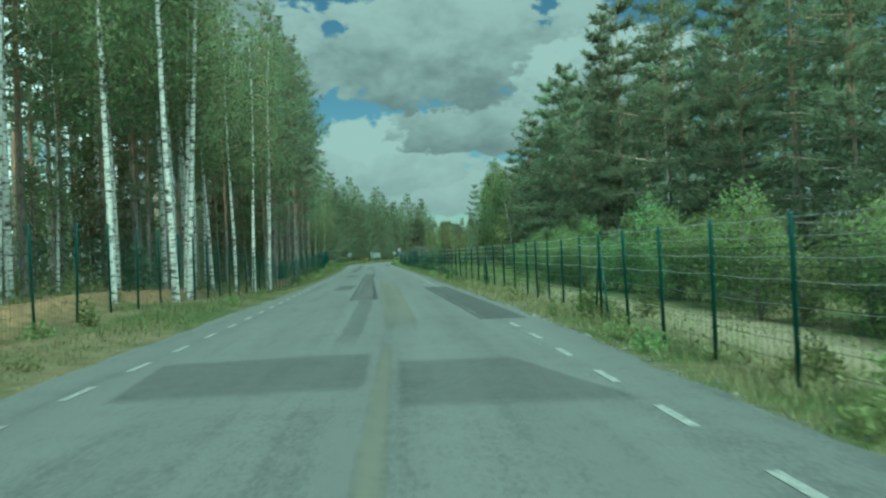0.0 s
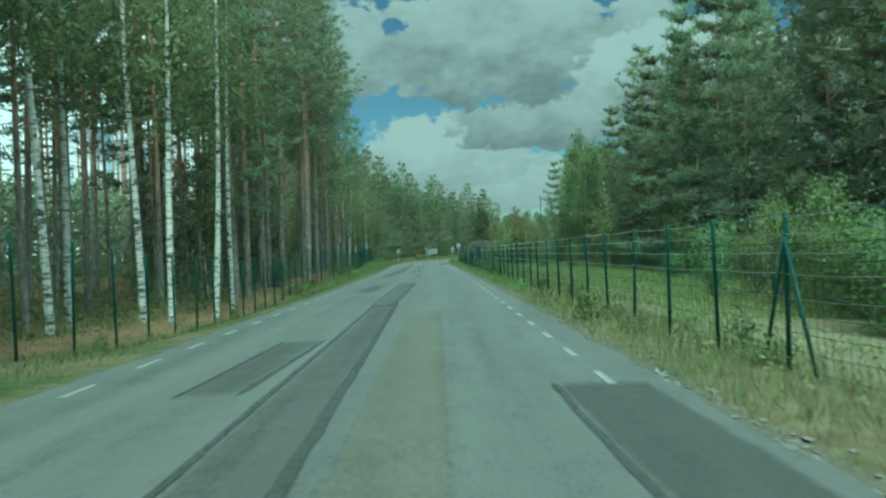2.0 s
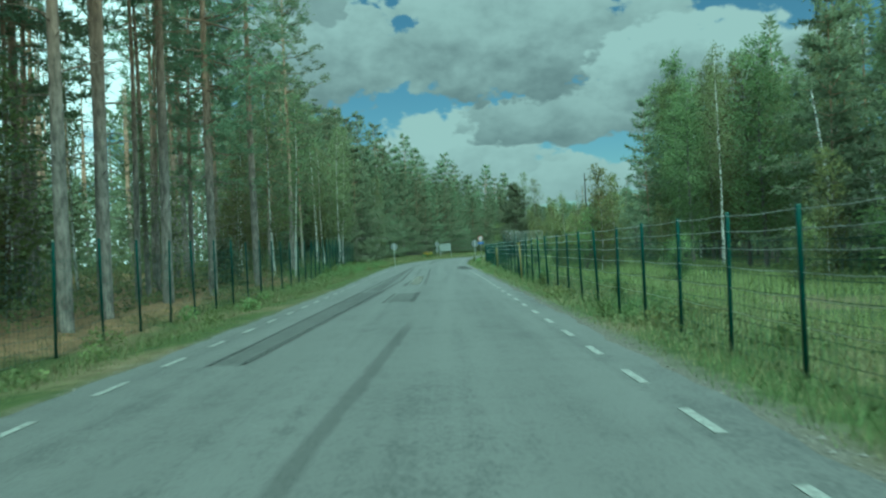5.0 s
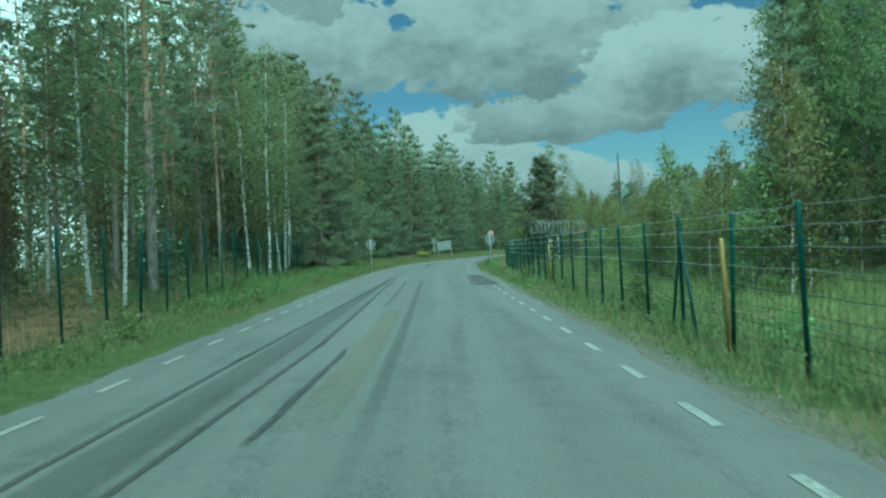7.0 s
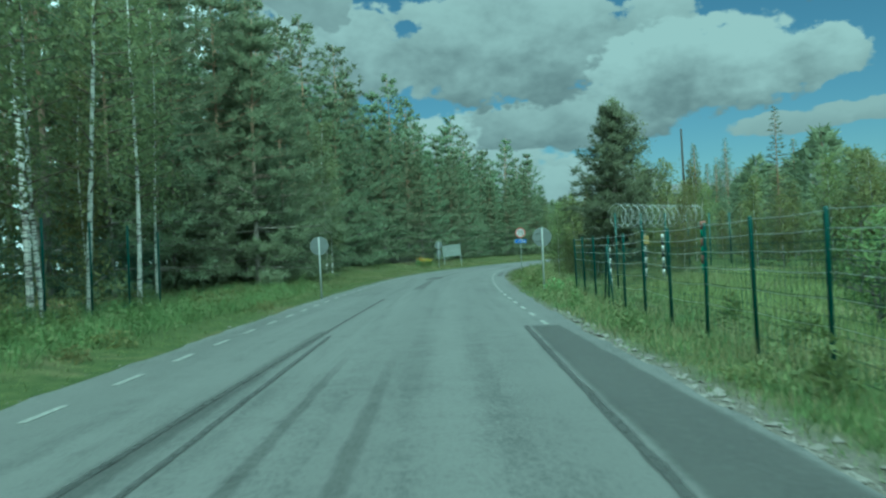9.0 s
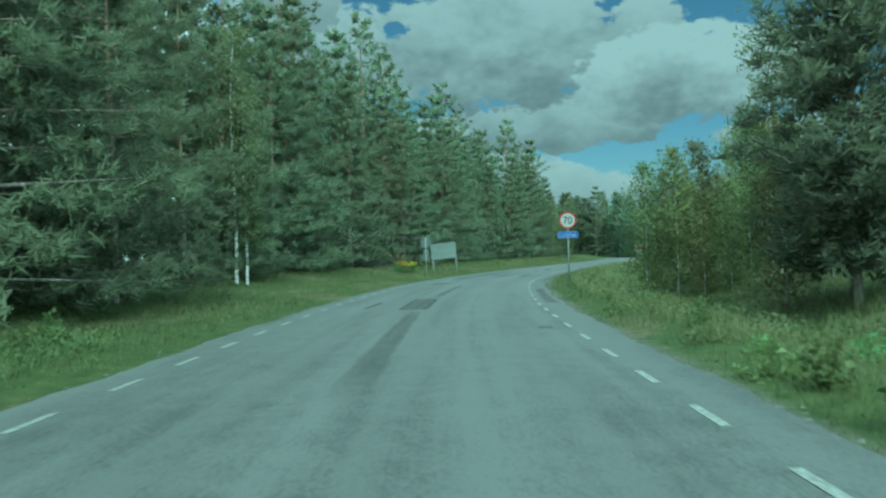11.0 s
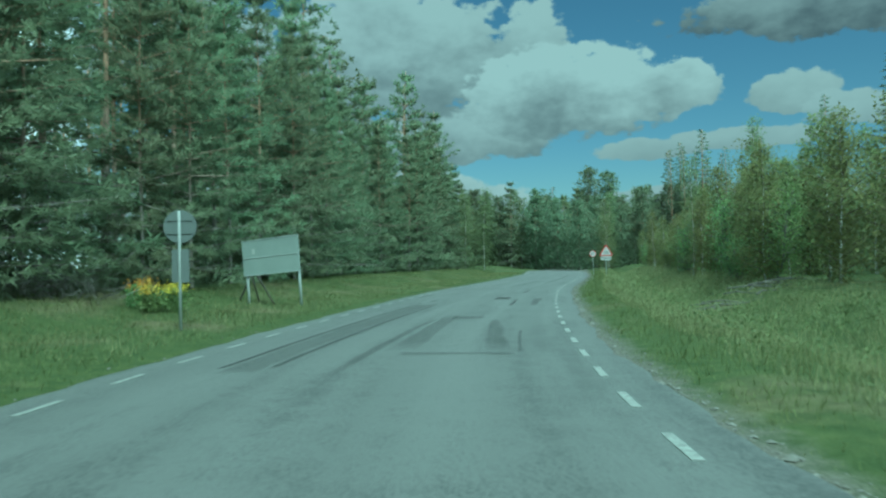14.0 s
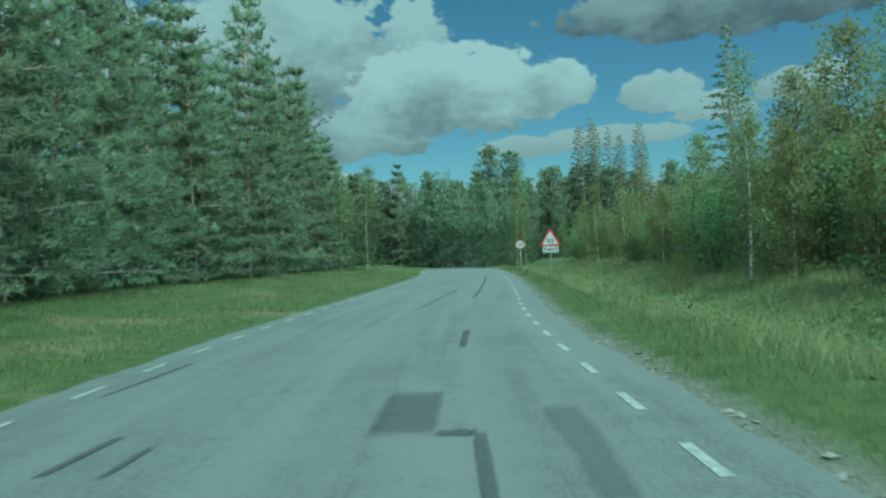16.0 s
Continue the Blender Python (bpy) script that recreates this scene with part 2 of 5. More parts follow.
start.inputs[1].default_value, start.inputs[2].default_value = 112.0, 122.0
start.inputs[3].default_value, start.inputs[4].default_value = 1.0, 0.0
c = k.mix(k.math("MULTIPLY", near.outputs[0], start.outputs[0]), c, sand)
k.bump(k.math("ADD", d, b), 0.6, 0.04)
M_GROUND = k.done(c, 0.95, 0, 0.1)


def mat_plain(name, col, rough=0.6, metal=0.0, var=0.25, scale=6.0, bump=0.0):
    k = Mat(name)
    f = k.noise(scale, 5, 0.65)
    c = k.mix(k.ramp(f, (0.35, 0.0), (0.75, var)), col, tuple(0.55 * v for v in col))
    if bump:
        k.bump(k.noise(scale * 6, 4), bump, 0.01)
    return k.done(c, rough, metal, 0.4)


M_STONE = mat_plain("broken_stone", (0.15, 0.145, 0.13), 0.9, 0, 0.7, 3.0)
M_TAR = mat_plain("tarred_wood", (0.03, 0.027, 0.024), 0.85, 0, 0.4)
M_TWIG = mat_plain("dark_twigs", (0.10, 0.075, 0.055), 0.85, 0, 0.4)
M_FADED = mat_plain("faded_red_paint", (0.17, 0.07, 0.052), 0.8, 0, 0.4)
M_STRAND = mat_plain("bare_wire", (0.425, 0.442, 0.433), 0.5, 0.0, 0.2)
M_FENCE = mat_plain("green_coated_steel", (0.006, 0.045, 0.036), 0.45, 0.0, 0.4)
M_WIRE = mat_plain("green_wire", (0.01, 0.05, 0.04), 0.5)
M_GALV = mat_plain("galvanised_steel", (0.36, 0.38, 0.375), 0.55, 0.1, 0.3, 9)
M_BACK = mat_plain("grey_sign_back", (0.115, 0.128, 0.125), 0.55, 0.1, 0.25, 3)
M_BOARD = mat_plain("grey_sheet_metal", (0.25, 0.28, 0.27), 0.6, 0.1, 0.25, 2)
M_WHITE = mat_plain("white_reflective_sheet", (0.340, 0.348, 0.340), 0.5, 0, 0.2, 5)
M_RED = mat_plain("red_reflective_sheet", (0.306, 0.025, 0.025), 0.5, 0, 0.3)
M_BLUE = mat_plain("blue_reflective_sheet", (0.009, 0.076, 0.357), 0.45, 0, 0.3)
M_BLACK = mat_plain("black_paint", (0.02, 0.02, 0.022), 0.5)
M_YELLOW = mat_plain("weathered_yellow_paint", (0.255, 0.200, 0.072), 0.7, 0, 0.4)
M_GREENP = mat_plain("green_paint", (0.02, 0.11, 0.06), 0.7)
M_WOOD = mat_plain("weathered_wood", (0.22, 0.2, 0.17), 0.85, 0, 0.5, 5, 0.5)
M_DEAD = mat_plain("dead_bark", (0.12, 0.11, 0.1), 0.9, 0, 0.5, 4, 0.6)
M_FLOWER = leaf_material("yellow_flower", (0.45, 0.3, 0.02), (0.62, 0.45, 0.04), 0.2)

k = Mat("birch_bark")
ob_co = k.co.outputs["Object"]
band = k.noise(1.6, 4, 0.6, ob_co, (2.0, 2.0, 9.0))
spot = k.noise(2.2, 3, 0.6, ob_co, (1.2, 1.2, 2.2))
f = k.math("ADD", k.math("MULTIPLY", band, 0.55), k.math("MULTIPLY", spot, 0.5))
c = k.ramp(f, (0.40, (0.03, 0.028, 0.026)), (0.47, (0.16, 0.15, 0.14)), (0.52, (0.42, 0.42, 0.395)), (0.75, (0.54, 0.54, 0.51)))
sz = k.n.new("ShaderNodeSeparateXYZ")
k.l.new(ob_co, sz.inputs[0])
k.bump(f, 0.4, 0.02)
M_BIRCH = k.done(c, 0.75)

k = Mat("pine_bark")
ob_co = k.co.outputs["Object"]
plate = k.noise(3.0, 5, 0.65, ob_co, (3.0, 3.0, 0.9))
sz = k.n.new("ShaderNodeSeparateXYZ")
k.l.new(ob_co, sz.inputs[0])
low_c = k.ramp(plate, (0.35, (0.09, 0.08, 0.072)), (0.65, (0.3, 0.272, 0.245)))
top_c = k.ramp(plate, (0.35, (0.17, 0.11, 0.075)), (0.65, (0.36, 0.24, 0.165)))
mr = k.n.new("ShaderNodeMapRange")
k.l.new(k.math("ADD", sz.outputs[2], k.math("MULTIPLY", plate, 2.0)), mr.inputs[0])
mr.inputs[1].default_value, mr.inputs[2].default_value = 4.5, 9.0
k.bump(plate, 0.7, 0.05)
M_PINE = k.done(k.mix(mr.outputs[0], low_c, top_c), 0.9)

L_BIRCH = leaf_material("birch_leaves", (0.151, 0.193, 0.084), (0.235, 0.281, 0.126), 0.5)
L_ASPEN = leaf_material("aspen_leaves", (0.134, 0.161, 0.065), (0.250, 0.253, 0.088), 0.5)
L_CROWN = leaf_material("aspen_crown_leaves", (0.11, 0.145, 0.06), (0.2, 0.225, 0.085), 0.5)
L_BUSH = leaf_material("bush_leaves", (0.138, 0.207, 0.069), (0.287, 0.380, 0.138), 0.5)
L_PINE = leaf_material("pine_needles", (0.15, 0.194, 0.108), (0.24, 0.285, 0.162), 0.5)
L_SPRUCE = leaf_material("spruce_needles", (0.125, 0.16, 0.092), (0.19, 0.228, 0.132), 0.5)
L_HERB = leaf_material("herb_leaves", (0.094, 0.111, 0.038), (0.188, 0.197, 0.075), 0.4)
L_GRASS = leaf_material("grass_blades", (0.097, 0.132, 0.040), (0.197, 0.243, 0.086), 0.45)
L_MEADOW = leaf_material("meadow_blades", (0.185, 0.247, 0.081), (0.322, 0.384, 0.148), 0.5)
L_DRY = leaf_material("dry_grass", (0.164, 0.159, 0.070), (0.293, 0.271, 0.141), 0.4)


# ---- geometry helpers ----
def unit(a):
    return a / (np.linalg.norm(a, axis=1)[:, None] + 1e-9)


class Shape:
    """Collects vertices and faces for one mesh."""

    def __init__(self):
        self.v, self.f, self.c, self.nv = [], [], 0, []

    def add(self, v, f, nv=None):
        self.v.append(np.asarray(v, float))
        self.nv.append(np.zeros((len(v), 3)) if nv is None else nv)
        self.f.extend([tuple(i + self.c for i in q) for q in f])
        self.c += len(v)

    def tube(self, pts, radii, sides=6, cap=True):
        pts = [Vector(p) for p in pts]
        rings = []
        for i, p in enumerate(pts):
            d = (pts[min(i + 1, len(pts) - 1)] - pts[max(i - 1, 0)]).normalized()
            a = d.orthogonal().normalized() if i == 0 else (last - d * last.dot(d)).normalized()
            last = a
            b = d.cross(a)
            rings += [p + (a * math.cos(6.28318 * j / sides) + b * math.sin(6.28318 * j / sides)) * radii[i] for j in range(sides)]
        f = []
        for i in range(len(pts) - 1):
            for j in range(sides):
                k = (j + 1) % sides
                f.append((i * sides + j, i * sides + k, (i + 1) * sides + k, (i + 1) * sides + j))
        if cap:
            f.append(tuple(range(sides))[::-1])
            f.append(tuple((len(pts) - 1) * sides + j for j in range(sides)))
        self.add([tuple(r) for r in rings], f)

    def box(self, x0, y0, z0, x1, y1, z1, bev=0.0):
        b = min(bev, (x1 - x0) / 3, (y1 - y0) / 3)
        ring = [(x0 + b, y0), (x1 - b, y0), (x1, y0 + b), (x1, y1 - b), (x1 - b, y1), (x0 + b, y1), (x0, y1 - b), (x0, y0 + b)] if b else [(x0, y0), (x1, y0), (x1, y1), (x0, y1)]
        n = len(ring)
        v = [(x, y, z0) for x, y in ring] + [(x, y, z1) for x, y in ring]
        f = [tuple(range(n))[::-1], tuple(range(n, 2 * n))] + [(i, (i + 1) % n, n + (i + 1) % n, n + i) for i in range(n)]
        self.add(v, f)

    def blades(self, base, way, length, width, rng, normal=None):
        """Thin triangles from base along way, shaded by the clump they belong to."""
        n = len(base)
        side = np.cross(way, rng.normal(size=(n, 3)))
        side /= np.linalg.norm(side, axis=1)[:, None] + 1e-9
        w = (side.T * width * 0.5).T
        if normal is not None:
            w[(np.cross(w, way) * normal).sum(1) < 0] *= -1
        v = np.stack([base - w, base + w, base + (way.T * length).T], 1).reshape(-1, 3)
        i = np.arange(n) * 3
        self.add(v, np.stack([i, i + 1, i + 2], 1).tolist(), None if normal is None else np.repeat(normal, 3, 0))

    def leaves(self, centre, size, rng, droop=0.3, normal=None):
        n = len(centre)
        u = rng.normal(size=(n, 3))
        u[:, 2] -= droop
        u /= np.linalg.norm(u, axis=1)[:, None]
        w = np.cross(u, rng.normal(size=(n, 3)))
        w /= np.linalg.norm(w, axis=1)[:, None] + 1e-9
        s = size * (0.7 + 0.6 * rng.random(n))
        u, w = (u.T * s * 0.62).T, (w.T * s * 0.42).T
        if normal is not None:
            w[(np.cross(w, u) * normal).sum(1) < 0] *= -1
        v = np.stack([centre - u - w, centre + w, centre + u], 1).reshape(-1, 3)
        i = np.arange(n) * 3
        self.add(v, np.stack([i, i + 1, i + 2], 1).tolist(), None if normal is None else np.repeat(normal, 3, 0))

    def mesh(self, name, material, smooth=False):
        me = bpy.data.meshes.new(name)
        me.from_pydata(np.concatenate(self.v).tolist(), [], self.f)
        me.materials.append(material)
        nv = np.concatenate(self.nv)
        if smooth or nv.any():
            me.polygons.foreach_set("use_smooth", [True] * len(me.polygons))
        me.update()
        if nv.any():
            me.normals_split_custom_set_from_vertices(nv.tolist())
        return me


def part(name, shape, material, parent=None, label="", smooth=False, at=None):
    ob = new(name, shape.mesh(name, material, smooth))
    if parent:
        ob.parent = parent
    if at is not None:
        ob.matrix_basis = at
    if label:
        tagged(ob, label)
    return ob


def thing(name, label, category, group="", kind="", at=None):
    ob = new(name)
    ob.empty_display_size = 0.2
    if at is not None:
        ob.matrix_basis = at
    return tagged(ob, label, category, group, kind)


# ---- the line of the road ----
KNOTS = np.array([(1.8, -70), (0.9, -40), (-0.2, -12), (-0.75, 0), (-1.13, 6), (-1.62, 14), (-4.78, 48.9), (-5.25, 54.5), (-9.15, 93.2), (-12.0, 119.5),
                  (-13.4, 134), (-14.04, 144.6), (-14.32, 152), (-14.2, 161), (-13.74, 168.8), (-13.05, 174), (-11.05, 184.3), (-10.1, 188.3), (-8.1, 197.2),
                  (-6.7, 202.5), (-3.6, 212.4), (0.8, 227.5), (5.2, 244), (7.7, 256), (8.3, 265), (6.4, 274), (0.5, 282), (-9, 287.5), (-25, 293), (-60, 301)], float)


def resample(p, step):
    d = np.r_[0, np.cumsum(np.hypot(*np.diff(p, axis=0).T))]
    s = np.arange(0, d[-1], step)
    return np.c_[np.interp(s, d, p[:, 0]), np.interp(s, d, p[:, 1])]


def smooth_line(p, step=0.5, width=15):
    q = resample(p, step)
    for _ in range(3):
        pad = np.r_[np.repeat(q[:1], width // 2, 0), q, np.repeat(q[-1:], width // 2, 0)]
        q = np.stack([np.convolve(pad[:, i], np.ones(width) / width, "valid") for i in (0, 1)], 1)
    return resample(q, step)


LINE = smooth_line(KNOTS)
TAN = np.gradient(LINE, axis=0)
TAN /= np.linalg.norm(TAN, axis=1)[:, None]
RIGHT = np.c_[TAN[:, 1], -TAN[:, 0]]
ARC = np.arange(len(LINE)) * 0.5
# the ground follows the road to its last bend and then runs straight on
cut = int(np.argmin(np.hypot(LINE[:, 0] - 4.5, LINE[:, 1] - 241)))
G_LINE = np.r_[LINE[:cut], LINE[cut] + TAN[cut] * (np.arange(1, 240) * 0.5)[:, None]]
G_RIGHT = np.r_[RIGHT[:cut], np.repeat(RIGHT[cut:cut + 1], 239, 0)]
G_ARC = np.arange(len(G_LINE)) * 0.5


def s_of(y):
    """Arc length at which the line passes a given y (before the last bend)."""
    return float(np.interp(y, G_LINE[:, 1], G_ARC))


def spot(s, lat):
    x, y = np.interp(s, G_ARC, G_LINE[:, 0]), np.interp(s, G_ARC, G_LINE[:, 1])
    rx, ry = np.interp(s, G_ARC, G_RIGHT[:, 0]), np.interp(s, G_ARC, G_RIGHT[:, 1])
    return float(x + rx * lat), float(y + ry * lat)


def at_y(y, lat):
    return spot(s_of(y), lat)


def ss(x, a, b):
    u = np.clip((x - a) / (b - a), 0, 1)
    return u * u * (3 - 2 * u)


def rise(y, lat):
    """Height of the ground beside the road."""
    y, lat = np.asarray(y, float), np.asarray(lat, float)
    foot = np.interp(y, (5, 14, 20, 27, 36, 41, 47, 52, 57, 62, 70, 85, 99, 110, 118, 135), (0.0, 0.0, 0.25, 0.1, -0.15, -0.5, -0.75, -0.86, -0.85, -0.6, -0.38, -0.2, -0.08, 0.18, 0.26, 0.12))
    left = -0.06 + (foot + 0.06) * ss(-lat, 3.5, 6.0) + 0.35 * ss(-lat, 7.0, 11.0) + 0.25 * ss(-lat, 12, 30)
    left = left + 0.3 * ss(y, 140, 165) * ss(-lat, 6.5, 13)
    bank = (0.14 + 0.3 * (1 - ss(y, 26, 44))) * np.exp(-((-lat - 7.9) / 0.7) ** 2) * (1 - ss(y, 122, 134))
    meadow = -0.06 - 0.04 * ss(lat, 3.6, 4.8) - 0.22 * ss(lat, 5.5, 9) + 0.3 * ss(lat, 16, 30)
    ditch = -0.06 + 0.08 * ss(lat, 3.8, 5.0) - 0.45 * np.exp(-((lat - 7.6) / 1.3) ** 2) + 0.45 * ss(lat, 7.5, 12)
    after = ss(y, 126, 142)
    z = np.where(lat < 0, left + bank, meadow * (1 - after) + ditch * after)
    z = np.where(np.abs(lat) < 3.3, -0.07, z)
    bumps = 0.05 * np.sin(y * 1.3 + lat * 2.1) * np.sin(y * 0.47 - lat * 1.1) * ss(np.abs(lat), 4.2, 6)
    return z + bumps


def ground_z(s, lat):
    return float(rise(np.interp(s, G_ARC, G_LINE[:, 1]), lat))


def place(y, lat, turn=0.0, lean=0.0, scale=1.0):
    x, yy = at_y(y, lat)
    return pose(x, yy, float(rise(yy, lat)) - 0.03, lean, 0, turn) @ Matrix.Scale(scale, 4)


def strip(name, lats, s_vals, zf, material, line, right, arc, label="", wob=None):
    lats = np.asarray(lats, float)
    sh = Shape()
    x0, y0 = np.interp(s_vals, arc, line[:, 0]), np.interp(s_vals, arc, line[:, 1])
    rx, ry = np.interp(s_vals, arc, right[:, 0]), np.interp(s_vals, arc, right[:, 1])
    L = np.repeat(lats[None], len(s_vals), 0)
    if wob is not None:
        L = L + wob(np.asarray(s_vals)[:, None], L)
    X, Y = x0[:, None] + rx[:, None] * L, y0[:, None] + ry[:, None] * L
    Z = zf(y0[:, None] + 0 * L, L)
    n, m = L.shape
    v = np.stack([X, Y, Z], -1).reshape(-1, 3)
    i = (np.arange(n - 1)[:, None] * m + np.arange(m - 1)[None]).reshape(-1)
    f = np.stack([i, i + 1, i + 1 + m, i + m], 1).tolist()
    sh.add(v, f)
    ob = new(name, sh.mesh(name, material, True))
    uvl = ob.data.uv_layers.new(name="UVMap")
    uv = np.stack([L, np.repeat(np.asarray(s_vals)[:, None], m, 1)], -1).reshape(-1, 2)
    idx = np.empty(len(ob.data.loops), int)
    ob.data.loops.foreach_get("vertex_index", idx)
    uvl.data.foreach_set("uv", uv[idx].reshape(-1))
    return ob


# ---- ground and road ----
lat_half = [2.9, 3.3, 3.55, 3.8, 4.1, 4.4, 4.8, 5.2, 5.7, 6.2, 6.7, 7.2, 7.7, 8.3, 9, 10, 11, 12.5, 14, 16, 19, 23, 28, 36, 50, 75, 100]
lats = [-v for v in lat_half[::-1]] + lat_half
s_ground = np.r_[np.arange(0, G_ARC[-1] - 1, 1.0)]
ground = strip("ground", lats, s_ground, rise, M_GROUND, G_LINE, G_RIGHT, G_ARC)
gm = ground.data
bm = bmesh.new()
bm.from_mesh(gm)
# the sheet runs on, a little lower, to the horizon
ring = [bm.verts.new((x, y, -2.2)) for x, y in ((-4000, -4000), (4000, -4000), (4000, 4000), (-4000, 4000))]
bm.faces.new(ring)
bm.to_mesh(gm)
bm.free()
for li in gm.polygons[-1].loop_indices:
    gm.uv_layers[0].data[li].uv = (60.0, 250.0)
tagged(ground, "uneven roadside ground with sand, moss and pine litter", "ground", kind="structure")

rng = np.random.default_rng(5)
ph = rng.random(6) * 6


def edge_left(s):
    return np.interp(s, (60, 90, 96, 103, 126, 156, 185, 300, 400), (3.75, 3.6, 3.3, 3.14, 3.14, 3.16, 3.54, 3.54, 3.5))


def edge_right(s):
    return np.interp(s, (60, 90, 100, 125, 156, 185, 205, 232, 244, 400), (3.8, 3.68, 3.52, 3.4, 3.38, 3.4, 3.68, 3.66, 3.46, 3.44))


def ragged(s, L):
    """Moves the outer edges of the asphalt to their worn line."""
    w = 0.035 * np.sin(s * 0.9 + ph[0]) + 0.035 * np.sin(s * 2.3 + ph[1]) + 0.03 * np.sin(s * 5.1 + ph[2])
    e = np.where(L < 0, edge_left(s), edge_right(s)) + w
    return np.where(np.abs(L) > 3.35, (e - 3.5) * np.sign(L), 0)


road_lat = [-3.56, -3.5, -3.05, -2.6, -1.8, -0.9, 0, 0.9, 1.8, 2.6, 3.05, 3.5, 3.56]


def road_z(y, L):
    crown = -0.012 * np.abs(L)
    return 0.03 + crown + np.where(np.abs(L) > 3.3, -0.004, 0)


road = strip("road", road_lat, np.arange(0, ARC[-1] - 0.5, 0.5), road_z, M_ROAD, LINE, RIGHT, ARC, wob=ragged)
tagged(road, "worn grey asphalt country road with patched wheel tracks", "road", kind="structure")


def on_road(s, lat):
    x, y = np.interp(s, ARC, LINE[:, 0]), np.interp(s, ARC, LINE[:, 1])
    rx, ry = np.interp(s, ARC, RIGHT[:, 0]), np.interp(s, ARC, RIGHT[:, 1])
    return x + rx * lat, y + ry * lat


def arc_near(x, y):
    i = int(np.argmin((LINE[:, 0] - x) ** 2 + (LINE[:, 1] - y) ** 2))
    d = np.array([x, y]) - LINE[i]
    return ARC[i] + float(d @ TAN[i]), float(d @ RIGHT[i])


def overlay(name, y0, y1, la0, la1, lb0, lb1, material, label="", lift=0.005, rough=0.03, parent=None, seed=0):
    """A thin layer on the asphalt from y0 to y1, its sides running from lateral la0..lb0 to la1..lb1."""
    r = np.random.default_rng(seed + int(y0 * 7))
    s0, s1 = arc_near(*at_y(y0, 0))[0], arc_near(*at_y(y1, 0))[0]
    n = max(3, int((s1 - s0) / 0.4) + 1)
    sv = np.linspace(s0, s1, n)
    u = np.linspace(0, 1, n)
    rough = rough * 0.25
    a = la0 + (la1 - la0) * u + r.normal(size=n) * rough
    b = lb0 + (lb1 - lb0) * u + r.normal(size=n) * rough
    sh = Shape()
    cols = 6
    v = []
    for i in range(n):
        for j in range(cols):
            e = min(0.3, 0.1 / max(0.05, abs(b[i] - a[i])))
            lat = a[i] + (b[i] - a[i]) * (0, e, 0.35, 0.65, 1 - e, 1)[j]
            s_here = sv[i] + (r.normal() * rough * 2 if i in (0, n - 1) else 0)
            x, y = on_road(s_here, lat)
            v.append((x, y, float(road_z(0, lat)) + lift))
    f = [(i * cols + j, i * cols + j + 1, (i + 1) * cols + j + 1, (i + 1) * cols + j) for i in range(n - 1) for j in range(cols - 1)]
    sh.add(v, f)
    ob = new(name, sh.mesh(name, material, True))
    ob.parent = parent or road
    uvl = ob.data.uv_layers.new(name="UVMap")
    for lp in ob.data.loops:
        i, j = divmod(lp.vertex_index, cols)
        uvl.data[lp.index].uv = (a[i] + (b[i] - a[i]) * j / 5, sv[i])
    cover = ob.data.attributes.new("cover", "FLOAT", "POINT")
    fade = np.minimum(1, np.minimum(u, 1 - u) * 5) if name in ("pale_repair_strip", "tyre_darkened_strip") else np.ones(n)
    cover.data.foreach_set("value", [0.0 if (i in (0, n - 1) and n > 3) or j in (0, cols - 1) else float(fade[i]) for i in range(n) for j in range(cols)])
    if label:
        tagged(ob, label)
    return ob


# broken edge lines: 1 m painted, 1 m bare
def dash_mesh():
    sh = Shape()
    sh.box(-0.047, -0.41, 0, 0.047, 0.41, 0.005)
    return sh.mesh("edge_line_dash", M_LINE)


DASH = dash_mesh()
NO_DASH_RIGHT = [(16.2, 32.0), (110.6, 121.6)]
# where along the line the dashes fall, as offsets from even metres
PHASE_R = ((0, -0.05), (75, -0.05), (80, 0.02), (105, 0.5), (176, 0.42), (210, 0.42), (217, 0.78), (223, 1.0), (235, 1.3), (243, 1.12), (249, 0.78), (253, 0.6), (259, 0.22), (400, 0.2))
PHASE_L = ((0, 0.42), (78, 0.42), (119, 1.1), (163, 1.15), (187, 1.4), (214, 0.66), (239, 1.27), (254, 0.4), (266, 0.3), (400, 0.3))
LAT_R = ((0, 3.04), (120, 2.98), (155, 2.97), (212, 3.03), (244, 3.03), (258, 2.9), (400, 2.95))
LAT_L = ((0, -2.85), (103, -2.83), (127, -2.74), (157, -2.8), (185, -2.95), (212, -2.98), (245, -3.1), (400, -3.1))
for side, lat_line, phase in ((1, LAT_R, PHASE_R), (-1, LAT_L, PHASE_L)):
    for n in range(5, int(ARC[-1] / 2) - 6):
        s = 2.0 * n
        for _ in range(4):
            s = 2.0 * n + float(np.interp(s, [p[0] for p in phase], [p[1] for p in phase]))
        lat0 = float(np.interp(s, [p[0] for p in lat_line], [p[1] for p in lat_line]))
        x, y = on_road(s, lat0)
        if not (side > 0 and any(a < y < b for a, b in NO_DASH_RIGHT)) and not (side < 0 and y < 3):
            d = on_road(s + 0.3, lat0)
            ob = new("edge_line_dash", DASH)
            ob.parent = road
            ob.matrix_basis = pose(x, y, float(road_z(0, lat0)) + 0.002, 0, side * 0.7, math.degrees(math.atan2(-(d[0] - x), d[1] - y)))

